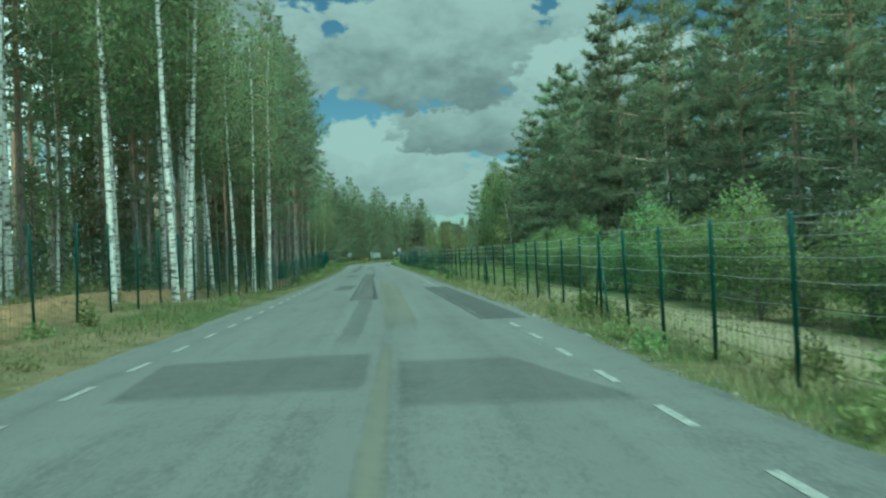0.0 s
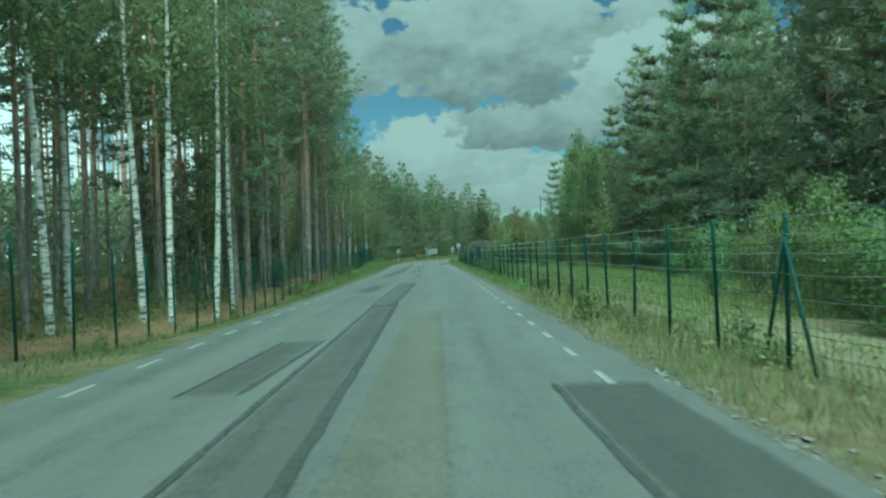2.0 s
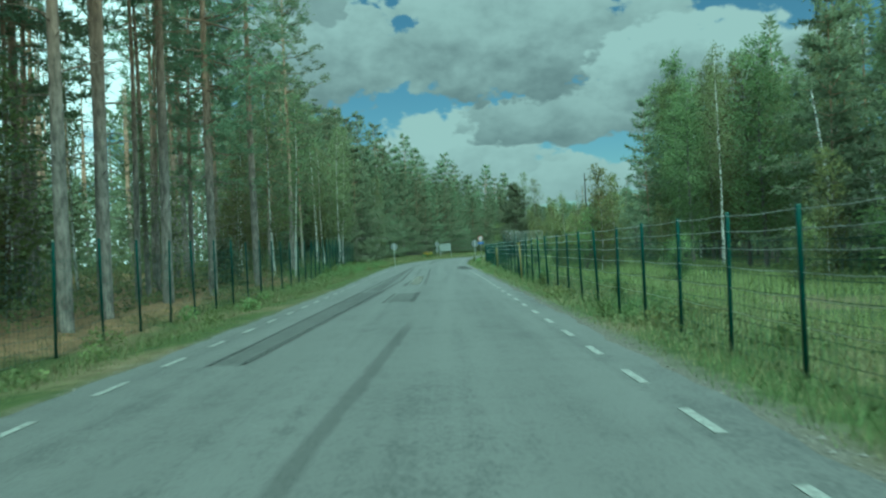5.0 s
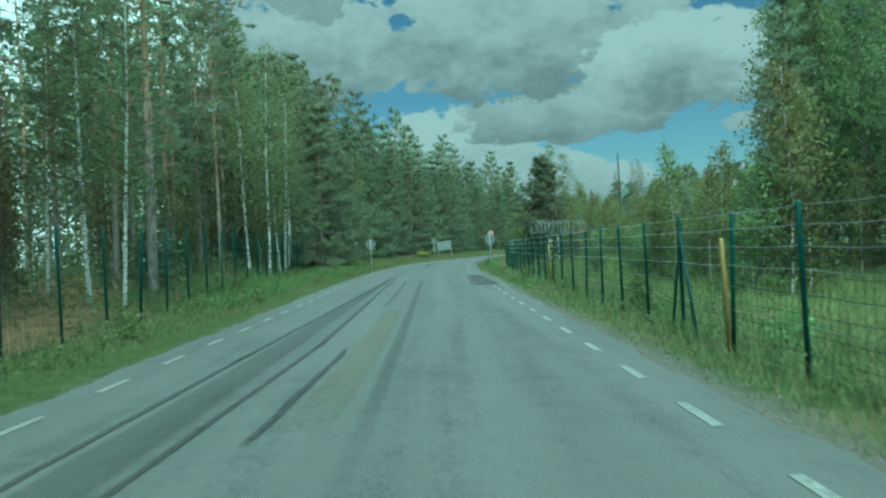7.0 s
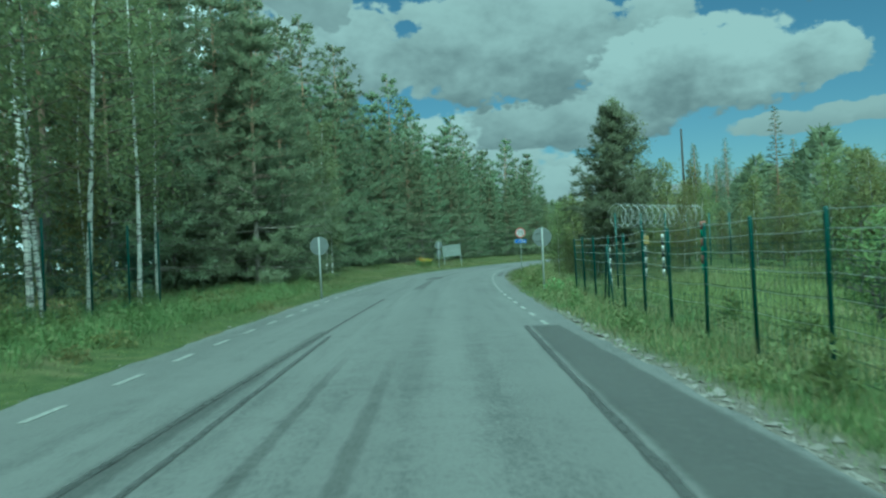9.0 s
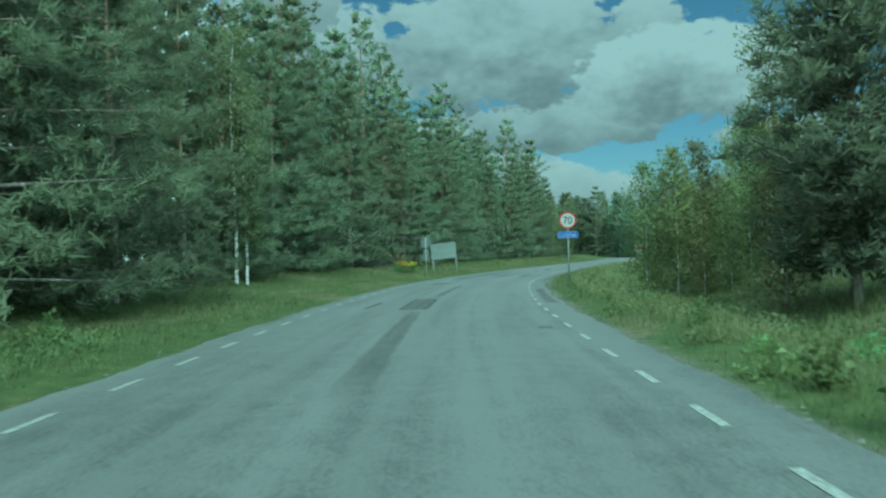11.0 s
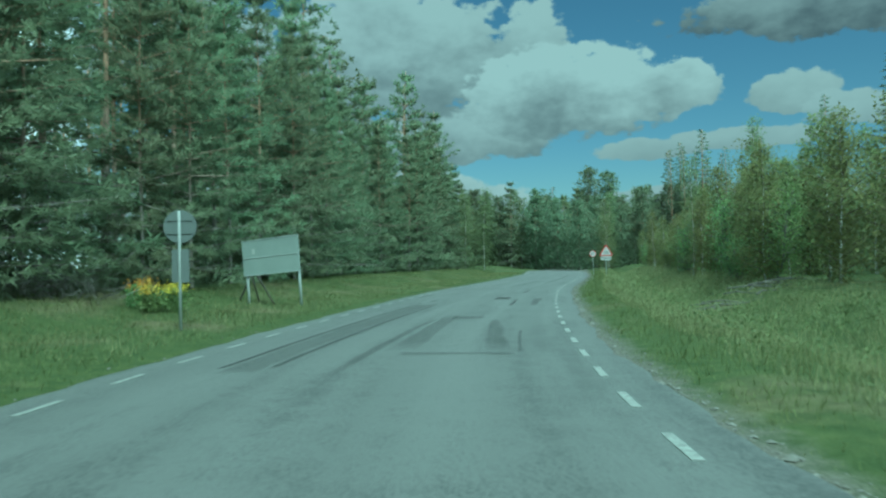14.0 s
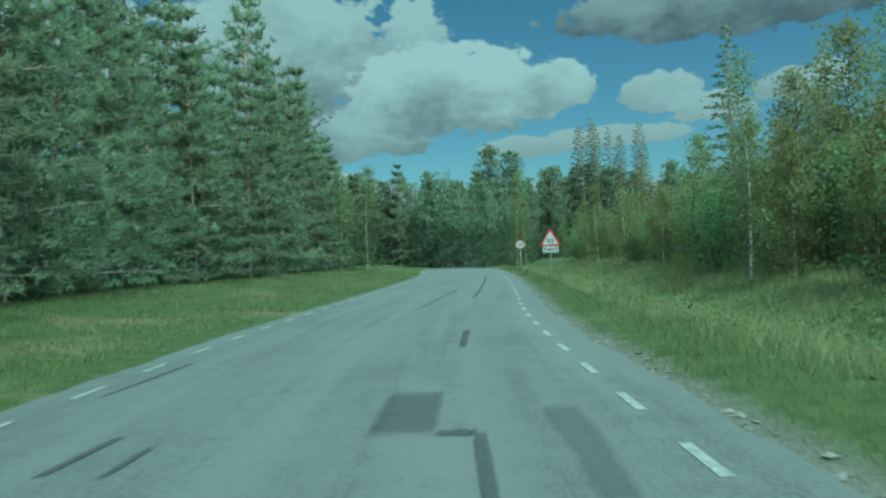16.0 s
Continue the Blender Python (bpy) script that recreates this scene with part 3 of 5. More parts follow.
# repairs in the asphalt
PATCHES = [
    ("asphalt_patch", 7.5, 10.7, -2.3, -2.6, 0.4, 0.42, M_PATCH, 0.05),
    ("asphalt_patch", 6.5, 9.9, 0.68, 0.68, 3.1, 2.2, M_PATCH, 0.05),
    ("pale_repair_strip", 1.0, 12.0, 0.37, 0.42, 0.67, 0.7, M_PALE, 0.02),
    ("pale_repair_strip", 11.5, 44.0, 0.42, 0.5, 1.2, 1.4, M_PALE, 0.02),
    ("tyre_darkened_strip", 10.4, 26.0, -0.35, -0.3, 0.12, 0.3, M_TYRE, 0.05),
    ("asphalt_patch", 15.2, 32.2, 2.58, 2.4, 3.6, 3.4, M_FRESH, 0.03),
    ("bitumen_joint", 15.2, 32.2, 2.5, 2.33, 2.62, 2.44, M_SEAL, 0.03),
    ("asphalt_patch", 23.6, 45.0, -0.5, -0.5, 0.32, 0.1, M_PATCH, 0.03),
    ("bitumen_joint", 23.6, 45.0, -0.56, -0.56, -0.44, -0.46, M_SEAL, 0.02),
    ("bitumen_joint", 23.6, 45.0, 0.22, 0.02, 0.4, 0.16, M_SEAL, 0.03),
    ("asphalt_patch", 31.8, 36.8, -1.52, -1.34, -0.85, -0.65, M_PATCH, 0.03),
    ("bitumen_joint", 31.8, 36.8, -1.56, -1.38, -1.46, -1.28, M_SEAL, 0.03),
    ("bitumen_joint", 31.8, 36.8, -0.9, -0.7, -0.79, -0.6, M_SEAL, 0.03),
    ("asphalt_patch", 43.8, 59.6, -0.54, -0.52, 0.04, 0.23, M_PATCH, 0.02),
    ("bitumen_joint", 43.8, 59.6, -0.6, -0.57, -0.5, -0.48, M_SEAL, 0.02),
    ("bitumen_joint", 43.8, 59.6, -0.04, 0.14, 0.1, 0.3, M_SEAL, 0.02),
    ("bitumen_joint", 52.2, 58.2, -1.86, -1.72, -1.74, -1.62, M_SEAL, 0.03),
    ("asphalt_patch", 52.2, 58.2, -1.78, -1.68, -1.25, -1.08, M_PATCH, 0.03),
    ("bitumen_joint", 52.2, 58.2, -1.3, -1.12, -1.2, -1.02, M_SEAL, 0.03),
    ("tyre_darkened_strip", 62.0, 76.0, -0.25, 0.3, 0.0, 0.58, M_TYRE, 0.05),
    ("bitumen_joint", 70.0, 95.0, -2.15, -1.84, -2.04, -1.73, M_SEAL, 0.02),
    ("bitumen_joint", 94.0, 132.0, -1.86, -1.0, -1.73, -0.9, M_SEAL, 0.02),
    ("asphalt_patch", 70.0, 87.0, -2.08, -1.95, -1.5, -0.9, M_TYRE, 0.02),
    ("asphalt_patch", 87.0, 122.0, -1.8, -1.4, -1.15, -1.1, M_PATCH, 0.02),
    ("bitumen_joint", 70.0, 96.0, -1.7, -0.9, -1.58, -0.8, M_SEAL, 0.02),
    ("bitumen_joint", 95.0, 121.0, -0.92, -1.05, -0.8, -0.95, M_SEAL, 0.02),
    ("asphalt_patch", 80.5, 85.0, -0.62, -0.5, 0.25, 0.28, M_TYRE, 0.06),
    ("bitumen_joint", 80.5, 85.2, -0.68, -0.58, -0.58, -0.48, M_SEAL, 0.05),
    ("bitumen_joint", 80.5, 85.2, 0.12, 0.18, 0.28, 0.32, M_SEAL, 0.05),
    ("bitumen_joint", 89.5, 95.0, -0.56, -0.44, -0.44, -0.32, M_SEAL, 0.05),
    ("tyre_darkened_strip", 86.0, 120.0, 0.2, 0.25, 0.45, 0.48, M_TYRE, 0.03),
    ("pale_repair_strip", 89.5, 102.0, -0.38, -0.3, 0.15, 0.2, M_PALE, 0.02),
    ("tyre_darkened_strip", 100.0, 119.5, -0.42, -0.4, -0.22, -0.22, M_TYRE, 0.03),
    ("asphalt_patch", 111.0, 121.5, 2.4, 2.62, 3.42, 3.25, M_FRESH, 0.03),
    ("bitumen_joint", 111.0, 121.5, 2.28, 2.53, 2.42, 2.65, M_SEAL, 0.03),
    ("tyre_darkened_strip", 136.0, 149.0, -0.5, -0.4, 0.12, 0.0, M_TYRE, 0.05),
    ("bitumen_joint", 143.45, 143.7, 2.4, 2.4, 2.75, 2.75, M_SEAL, 0.02),
    ("asphalt_patch", 148.6, 153.7, -0.7, -0.76, -0.05, -0.05, M_PATCH, 0.03),
    ("bitumen_joint", 149.6, 152.5, -1.86, -1.8, -1.7, -1.55, M_SEAL, 0.04),
    ("bitumen_joint", 148.8, 153.7, -0.76, -0.8, -0.64, -0.68, M_SEAL, 0.03),
    ("bitumen_joint", 148.6, 153.2, -0.12, -0.12, 0.05, 0.05, M_SEAL, 0.04),
    ("tyre_darkened_strip", 153.5, 165.0, -0.3, -0.25, 0.05, 0.1, M_TYRE, 0.04),
    ("asphalt_patch", 165.0, 167.4, -1.86, -1.82, -1.2, -1.05, M_PATCH, 0.05),
    ("bitumen_joint", 165.0, 167.4, -1.92, -1.86, -1.8, -1.76, M_SEAL, 0.05),
    ("asphalt_patch", 150.5, 159.5, 3.2, 3.25, 3.66, 3.62, M_PATCH, 0.05),
    ("bitumen_joint", 173.0, 189.0, -2.2, -1.9, -2.08, -1.8, M_SEAL, 0.02),
    ("asphalt_patch", 172.6, 188.0, -2.1, -1.82, -1.45, -1.15, M_TYRE, 0.03),
    ("bitumen_joint", 173.0, 188.0, -1.44, -1.16, -1.32, -1.06, M_SEAL, 0.02),
    ("tyre_darkened_strip", 171.5, 182.0, -0.5, -0.2, -0.25, 0.0, M_TYRE, 0.05),
    ("tyre_darkened_strip", 174.4, 183.0, -0.1, 0.0, 0.5, 0.42, M_TYRE, 0.07),
    ("tyre_darkened_strip", 174.4, 181.6, 1.5, 1.2, 2.05, 1.5, M_TYRE, 0.07),
    ("bitumen_joint", 174.4, 178.4, 2.02, 2.02, 2.12, 2.1, M_PATCH, 0.04),
    ("bitumen_joint", 174.3, 174.55, 0.2, 0.2, 2.0, 2.0, M_PATCH, 0.03),
    ("asphalt_patch", 181.0, 182.4, 0.25, 0.25, 1.1, 1.1, M_PATCH, 0.04),
    ("asphalt_patch", 190.1, 192.2, 0.53, 0.6, 1.18, 1.25, M_FRESH, 0.03),
    ("bitumen_joint", 186.5, 190.4, 1.4, 1.4, 1.55, 1.55, M_SEAL, 0.03),
    ("bitumen_joint", 190.15, 190.35, 1.1, 1.1, 1.5, 1.5, M_SEAL, 0.03),
    ("asphalt_patch", 186.5, 191.3, 2.05, 2.02, 2.35, 2.44, M_PATCH, 0.06),
    ("bitumen_joint", 189.6, 190.7, -1.7, -1.62, -1.58, -1.5, M_SEAL, 0.04),
    ("bitumen_joint", 189.3, 190.5, -1.2, -1.15, -1.1, -1.06, M_SEAL, 0.04),
    ("bitumen_joint", 192.7, 195.5, -2.8, -2.65, -2.72, -2.56, M_SEAL, 0.03),
    ("bitumen_joint", 195.4, 198.2, 1.36, 1.46, 1.52, 1.62, M_SEAL, 0.04),
    ("tyre_darkened_strip", 202.0, 216.0, -0.05, 0.5, 0.15, 0.8, M_TYRE, 0.05),
    ("bitumen_joint", 208.0, 232.0, 1.4, 1.65, 1.55, 1.8, M_SEAL, 0.05),
]
for i, (nm, y0, y1, a0, a1, b0, b1, mt, rg) in enumerate(PATCHES):
    overlay(nm, y0, y1, a0, a1, b0, b1, mt, lift=(0.0085 if nm == "bitumen_joint" else 0.003 if nm == "tyre_darkened_strip" else 0.0055 if nm == "asphalt_patch" else 0.0042), rough=rg, seed=i)


# ---- fences ----
def post_shape(h):
    sh = Shape()
    sh.tube([(0, 0, -0.35), (0, 0, h - 0.02), (0, 0, h)], [0.03, 0.03, 0.024], 8)
    return sh


def strand_shape(length, dz, tops):
    """Barbed strands along the top of a bay."""
    sh = Shape()
    for z in tops:
        sh.tube([(0, 0, z), (length / 2, 0.0, z + dz / 2 - 0.02), (length, 0, z + dz)], [0.0042] * 3, 3, False)
        if z < 1.0:
            continue
        for u in np.arange(0.12, length, 0.15):
            zz = z + dz * u / length - 0.018 * math.sin(math.pi * u / length)
            sh.tube([(u - 0.015, -0.018, zz - 0.015), (u + 0.015, 0.018, zz + 0.015)], [0.003, 0.003], 3, False)
    return sh


def net_shape(length, dz, h, tops, step_h, step_v, gauge):
    """A bay of welded wire: level and upright wires between two posts."""
    sh = Shape()
    zs = list(np.arange(0.06, h, step_h))
    for z in zs:
        sh.tube([(0, 0, z), (length / 2, 0.0, z + dz / 2 - 0.012), (length, 0, z + dz)], [gauge] * 3, 3, False)
    for u in np.arange(step_v, length, step_v):
        sh.tube([(u, 0, 0.06 + dz * u / length), (u, 0, h + dz * u / length)], [gauge * 0.8] * 2, 3, False)
    return sh


def wire_fence(name, label, y0, n, step, line, h, tops, first=0):
    """A fence of n bays whose sideways distance from the road follows the points of line (y, lateral)."""
    s0 = s_of(y0)
    lats = [float(np.interp(np.interp(s0 + (i + first) * step, G_ARC, G_LINE[:, 1]), [p[0] for p in line], [p[1] for p in line])) for i in range(n + 1)]
    f = thing(name, label, "fence", at=pose(*spot(s0 + first * step, lats[0]), 0))
    base = f.matrix_basis.translation.copy()
    pm = post_shape(h).mesh("post", M_FENCE, True)
    r = np.random.default_rng(int(h * 100))
    pts = []
    for i, lat in enumerate(lats):
        s = s0 + (i + first) * step
        x, y = spot(s, lat)
        pts.append(Vector((x, y, ground_z(s, lat))))
    nets, strands = {}, {}
    for i, p in enumerate(pts):
        ob = new("post", pm)
        ob.parent = f
        ob.matrix_basis = Matrix.Translation(p - base) @ pose(0, 0, 0, r.normal() * 0.9, r.normal() * 0.9, r.random() * 90)
        if i < n:
            q = pts[i + 1]
            key = round((q.z - p.z) / 0.03)
            if key not in nets:
                nets[key] = net_shape((q - p).length, key * 0.03, h - 0.35, tops, 0.2, 0.15, 0.0042).mesh("wire_net", M_WIRE)
            if tops:
                if key not in strands:
                    strands[key] = strand_shape((q - p).length, key * 0.03, tops).mesh("barbed_wire", M_STRAND)
                ob = new("barbed_wire", strands[key])
                ob.parent = f
                ob.matrix_basis = Matrix.Translation(p - base) @ pose(0, 0, 0, 0, 0, math.degrees(math.atan2(q.y - p.y, q.x - p.x)))
            ob = new("wire_net", nets[key])
            ob.parent = f
            ob.matrix_basis = Matrix.Translation(p - base) @ pose(0, 0, 0, 0, 0, math.degrees(math.atan2(q.y - p.y, q.x - p.x)))
    return f, pts, base


fence_l, pts_l, _ = wire_fence("wire_fence", "dark green wire mesh fence on round steel posts beside the forest", -0.4, 68, 1.9854,
                               ((10, -6.69), (25, -6.24), (40, -6.04), (55, -6.34), (75, -6.46), (100, -6.25), (120, -6.83), (132, -6.9)), 2.26, (), -3)
fence_r, pts_r, base_r = wire_fence("wire_fence", "green wire mesh fence with strands of barbed wire along the meadow", -0.53, 71, 1.9704,
                                    ((10, 4.84), (25, 5.52), (40, 5.02), (55, 4.75), (70, 4.76), (90, 4.65), (110, 4.99), (135, 5.6)), 1.82, (0.55, 0.85, 1.12, 1.36, 1.58, 1.78), -3)
# slanting braces at the strainer posts of the meadow fence
for i in (11, 20, 36, 52, 68):
    p, q = pts_r[i], pts_r[i + 1]
    d = (q - p).normalized()
    for sgn in (-1, 1):
        sh = Shape()
        a, b = p + Vector((0, 0, 1.55)) - base_r, p + d * sgn * 0.62 + Vector((0, 0, -0.1)) - base_r
        sh.tube([a, b], [0.024, 0.024], 8)
        part("brace", sh, M_FENCE, fence_r, smooth=True)

# yellow marker posts at the meadow fence
for mi in (51, 59):
    p = pts_r[mi]
    sh = Shape()
    sh.tube([(0, 0, -0.2), (0, 0, 1.42), (0, 0, 1.47)], [0.032, 0.032, 0.02], 10)
    mk = part("marker_post", sh, M_YELLOW, smooth=True, at=Matrix.Translation(p + Vector((-0.07, -0.08, 0))) @ pose(0, 0, 0, 0, -2, 0))
    tagged(mk, "weathered yellow marker post standing at the wire fence", "marker post", "marker posts")


# ---- lettering ----
def words(text, height, material, parent, m, name="lettering", thick=0.002, width=None):
    cu = bpy.data.curves.new(name, "FONT")
    cu.body, cu.size, cu.extrude = text, 1.0, 0.0
    cu.align_x, cu.align_y = "CENTER", "CENTER"
    tmp = bpy.data.objects.new("tmp", cu)
    scene.collection.objects.link(tmp)
    bpy.context.view_layer.update()
    me = bpy.data.meshes.new_from_object(tmp.evaluated_get(bpy.context.evaluated_depsgraph_get()))
    bpy.data.objects.remove(tmp)
    co = np.empty(len(me.vertices) * 3)
    me.vertices.foreach_get("co", co)
    co = co.reshape(-1, 3)
    mid, span = (co.max(0) + co.min(0)) / 2, co.max(0) - co.min(0)
    ky = height / span[1]
    kx = (width / span[0]) if width else ky
    co = (co - mid) * (kx, ky, 1)
    # stand the letters up: x to the right, z up, facing -y
    v = np.stack([co[:, 0], np.zeros(len(co)), co[:, 1]], 1)
    me.vertices.foreach_set("co", v.reshape(-1))
    me.update()
    me.materials.clear()
    me.materials.append(material)
    ob = new(name, me)
    ob.parent = parent
    ob.matrix_basis = m
    return ob


def disc_shape(r, t, seg=48, r0=0.0):
    sh = Shape()
    a = np.linspace(0, 2 * math.pi, seg, endpoint=False)
    if r0:
        v = [(rr * math.cos(u), y, rr * math.sin(u)) for y, rr in ((-t / 2, r), (t / 2, r), (t / 2, r0), (-t / 2, r0)) for u in a]
        f = [(k * seg + i, k * seg + (i + 1) % seg, ((k + 1) % 4) * seg + (i + 1) % seg, ((k + 1) % 4) * seg + i) for k in range(4) for i in range(seg)]
    else:
        v = [(r * math.cos(u), y, r * math.sin(u)) for y in (-t / 2, t / 2) for u in a]
        f = [tuple(range(seg)), tuple(range(seg, 2 * seg))[::-1]] + [(i + seg, (i + 1) % seg + seg, (i + 1) % seg, i) for i in range(seg)]
    sh.add(v, f)
    return sh


def plate_shape(w, h, t, rad=0.03, seg=5):
    pts = []
    for cx, cz, a0 in ((w / 2 - rad, h / 2 - rad, 0), (-w / 2 + rad, h / 2 - rad, 90), (-w / 2 + rad, -h / 2 + rad, 180), (w / 2 - rad, -h / 2 + rad, 270)):
        for i in range(seg + 1):
            u = radians(a0 + 90 * i / seg)
            pts.append((cx + rad * math.cos(u), cz + rad * math.sin(u)))
    n = len(pts)
    sh = Shape()
    v = [(x, -t / 2, z) for x, z in pts] + [(x, t / 2, z) for x, z in pts]
    f = [tuple(range(n)), tuple(range(n, 2 * n))[::-1]] + [(i + n, (i + 1) % n + n, (i + 1) % n, i) for i in range(n)]
    sh.add(v, f)
    return sh


def pole_shape(h, r=0.032):
    sh = Shape()
    sh.tube([(0, 0, -0.4), (0, 0, h - 0.02), (0, 0, h)], [r, r, r * 0.8], 12)
    return sh


def clamp(parent, z):
    sh = Shape()
    sh.box(-0.06, -0.035, z - 0.02, 0.06, 0.045, z + 0.02, 0.01)
    part("clamp", sh, M_GALV, parent)


def speed_sign(text, r, h, label, m, pole_label="grey steel pole"):
    sg = thing("speed_limit_sign", label, "road sign", "road signs", at=m)
    part("pole", pole_shape(h + r * 0.8), M_GALV, sg, pole_label, True)
    d = part("disc", disc_shape(r, 0.02), M_WHITE, sg, at=pose(0, -0.055, h))
    part("rim", disc_shape(r, 0.006, 48, r * 0.84), M_RED, d, "red border ring", at=pose(0, -0.013, 0))
    words(text, r * 0.86, M_BLACK, d, pose(0, -0.0125, 0), "speed_figure", width=r * 1.02)
    clamp(sg, h + r * 0.5)
    clamp(sg, h - r * 0.5)
    return sg


# speed limit sign with the village name plate beneath it
gx, gy = -9.46, 160.7
sg = speed_sign("70", 0.35, 2.7, "red-rimmed 70 speed limit sign above a blue village name plate",
                pose(gx, gy, 0.02, 0, 0.6, -9))
sg["category"] = "road sign"
pl = part("name_plate", plate_shape(0.84, 0.27, 0.02), M_BLUE, sg, "blue village name plate", at=pose(0, -0.055, 2.1))
rim = Shape()
for a, b, c, d in ((-0.405, -0.12, 0.405, -0.108), (-0.405, 0.108, 0.405, 0.12), (-0.405, -0.108, -0.393, 0.108), (0.393, -0.108, 0.405, 0.108)):
    rim.box(a, -0.003, b, c, 0.0, d)
part("plate_border", rim, M_WHITE, pl, at=pose(0, -0.0115, 0))
words("LUTEPÄÄ", 0.165, M_WHITE, pl, pose(0, -0.0125, 0), "place_name", width=0.68)
clamp(sg, 2.1)

# further speed limit sign and the warning triangle for the double bend
speed_sign("50", 0.3, 1.95, "small round 50 speed limit sign on a thin pole", pose(5.5, 229.5, 0.0, 0, -0.5, -14))

tri = thing("bend_warning_sign", "red-rimmed triangular bend warning sign with a plate beneath", "road sign", "road signs", at=pose(4.0, 220.3, -0.05, 0, 0.8, -14))
part("pole", pole_shape(2.55), M_GALV, tri, smooth=True)


def tri_shape(r, t, r0=0.0):
    sh = Shape()
    ring = []
    for k in range(3):
        c = radians(90 + 120 * k)
        for i in range(-3, 4):
            u = c + radians(20 * i)
            ring.append((0.86 * math.cos(c) + 0.14 * math.cos(u), 0.86 * math.sin(c) + 0.14 * math.sin(u)))
    n = len(ring)
    if r0:
        v = [(rr * x, y, rr * z) for y, rr in ((-t / 2, r), (t / 2, r), (t / 2, r0), (-t / 2, r0)) for x, z in ring]
        f = [(k * n + i, k * n + (i + 1) % n, ((k + 1) % 4) * n + (i + 1) % n, ((k + 1) % 4) * n + i) for k in range(4) for i in range(n)]
    else:
        v = [(r * x, y, r * z) for y in (-t / 2, t / 2) for x, z in ring]
        f = [tuple(range(n)), tuple(range(n, 2 * n))[::-1]] + [(i + n, (i + 1) % n + n, (i + 1) % n, i) for i in range(n)]
    sh.add(v, f)
    return sh


tp = part("triangle", tri_shape(0.56, 0.02), M_WHITE, tri, at=pose(0, -0.05, 2.05))
part("rim", tri_shape(0.56, 0.006, 0.42), M_RED, tp, "red border", at=pose(0, -0.013, 0))
sh = Shape()
pts = [(0.13, 0, -0.19), (0.13, 0, -0.06), (0.11, 0, 0.03), (0.06, 0, 0.06), (0.02, 0, 0.01), (-0.01, 0, -0.08), (-0.06, 0, -0.12), (-0.11, 0, -0.08), (-0.12, 0, 0.0)]
sh.tube(pts, [0.024] * 9, 6)
sh.add([(-0.19, 0, -0.01), (-0.05, 0, -0.01), (-0.12, 0, 0.1)], [(0, 1, 2)])
part("bend_symbol", sh, M_BLACK, tp, at=pose(0, -0.012, -0.02))
pb = part("distance_plate", plate_shape(0.8, 0.34, 0.02), M_WHITE, tri, "white supplementary plate with black arrows", at=pose(0, -0.05, 1.56))
sh = Shape()
for x in (-0.29, 0.29):
    sh.box(x - 0.02, -0.004, -0.1, x + 0.02, 0, 0.05)
    sh.add([(x - 0.07, -0.003, 0.04), (x + 0.07, -0.003, 0.04), (x, -0.003, 0.13)], [(0, 1, 2)])
for x0, x1 in ((-0.17, -0.04), (-0.01, 0.07), (0.1, 0.18)):
    sh.box(x0, -0.004, -0.06, x1, 0, 0.04)
for a, b, c, d in ((-0.37, -0.15, 0.37, -0.14), (-0.37, 0.14, 0.37, 0.15)):
    sh.box(a, -0.004, b, c, 0, d)
part("plate_print", sh, M_BLACK, pb, at=pose(0, -0.011, 0))


# signs seen from behind
def back_sign(m, h, r, label, plate=None):
    sg = thing("road_sign", label, "road sign", "road signs", at=m)
    part("pole", pole_shape(h), M_GALV, sg, smooth=True)
    d = part("disc", disc_shape(r, 0.02), M_BACK, sg, "grey disc seen from the back", at=pose(0, 0.055, h - r * 0.95))
    sh = Shape()
    for z in (-0.4, 0.4):
        sh.box(-r * 0.8, -0.03, z * r - 0.02, r * 0.8, -0.01, z * r + 0.02)
    part("rail", sh, M_BACK, d)
    if plate:
        pl = part("plate", plate_shape(plate[0], plate[1], 0.02), M_BACK, sg, "grey rectangular plate", at=pose(0, 0.055, plate[2]))
    return sg


back_sign(pose(-16.9, 134.2, 0.0, 0, -0.5, 6), 2.25, 0.34, "round sign on a pole turned away, on the grass verge")
back_sign(pose(-8.8, 134.2, -0.1, 0, 0.3, 6), 2.3, 0.34, "round sign turned away, at the end of the fence")
back_sign(pose(-17.35, 179.3, -0.12, 0, 0.2, -4), 2.82, 0.36, "round sign with plate below, turned away, on tall pole", (0.38, 0.72, 1.62))

# short pale stub post by the two birches
sh = Shape()
sh.tube([(0, 0, -0.3), (0, 0, 0.62), (0, 0, 0.66)], [0.05, 0.045, 0.03], 8)
sp = part("stub_post", sh, M_DEAD, smooth=True, at=pose(-24.5, 165.0, ground_z(*arc_near(-24.5, 165.0)), 0, 2, 0))
tagged(sp, "short pale wooden stub post at the forest edge", "post")
# leaning stake beside the board
sh = Shape()
sh.tube([(0, 0, -0.2), (0, 0, 1.5)], [0.035, 0.03], 8)
sp = part("leaning_stake", sh, M_DEAD, smooth=True, at=pose(-18.3, 190.2, ground_z(*arc_near(-18.3, 190.2)), 0, 24, 0))
tagged(sp, "weathered wooden stake leaning in the grass beside the board", "stake")

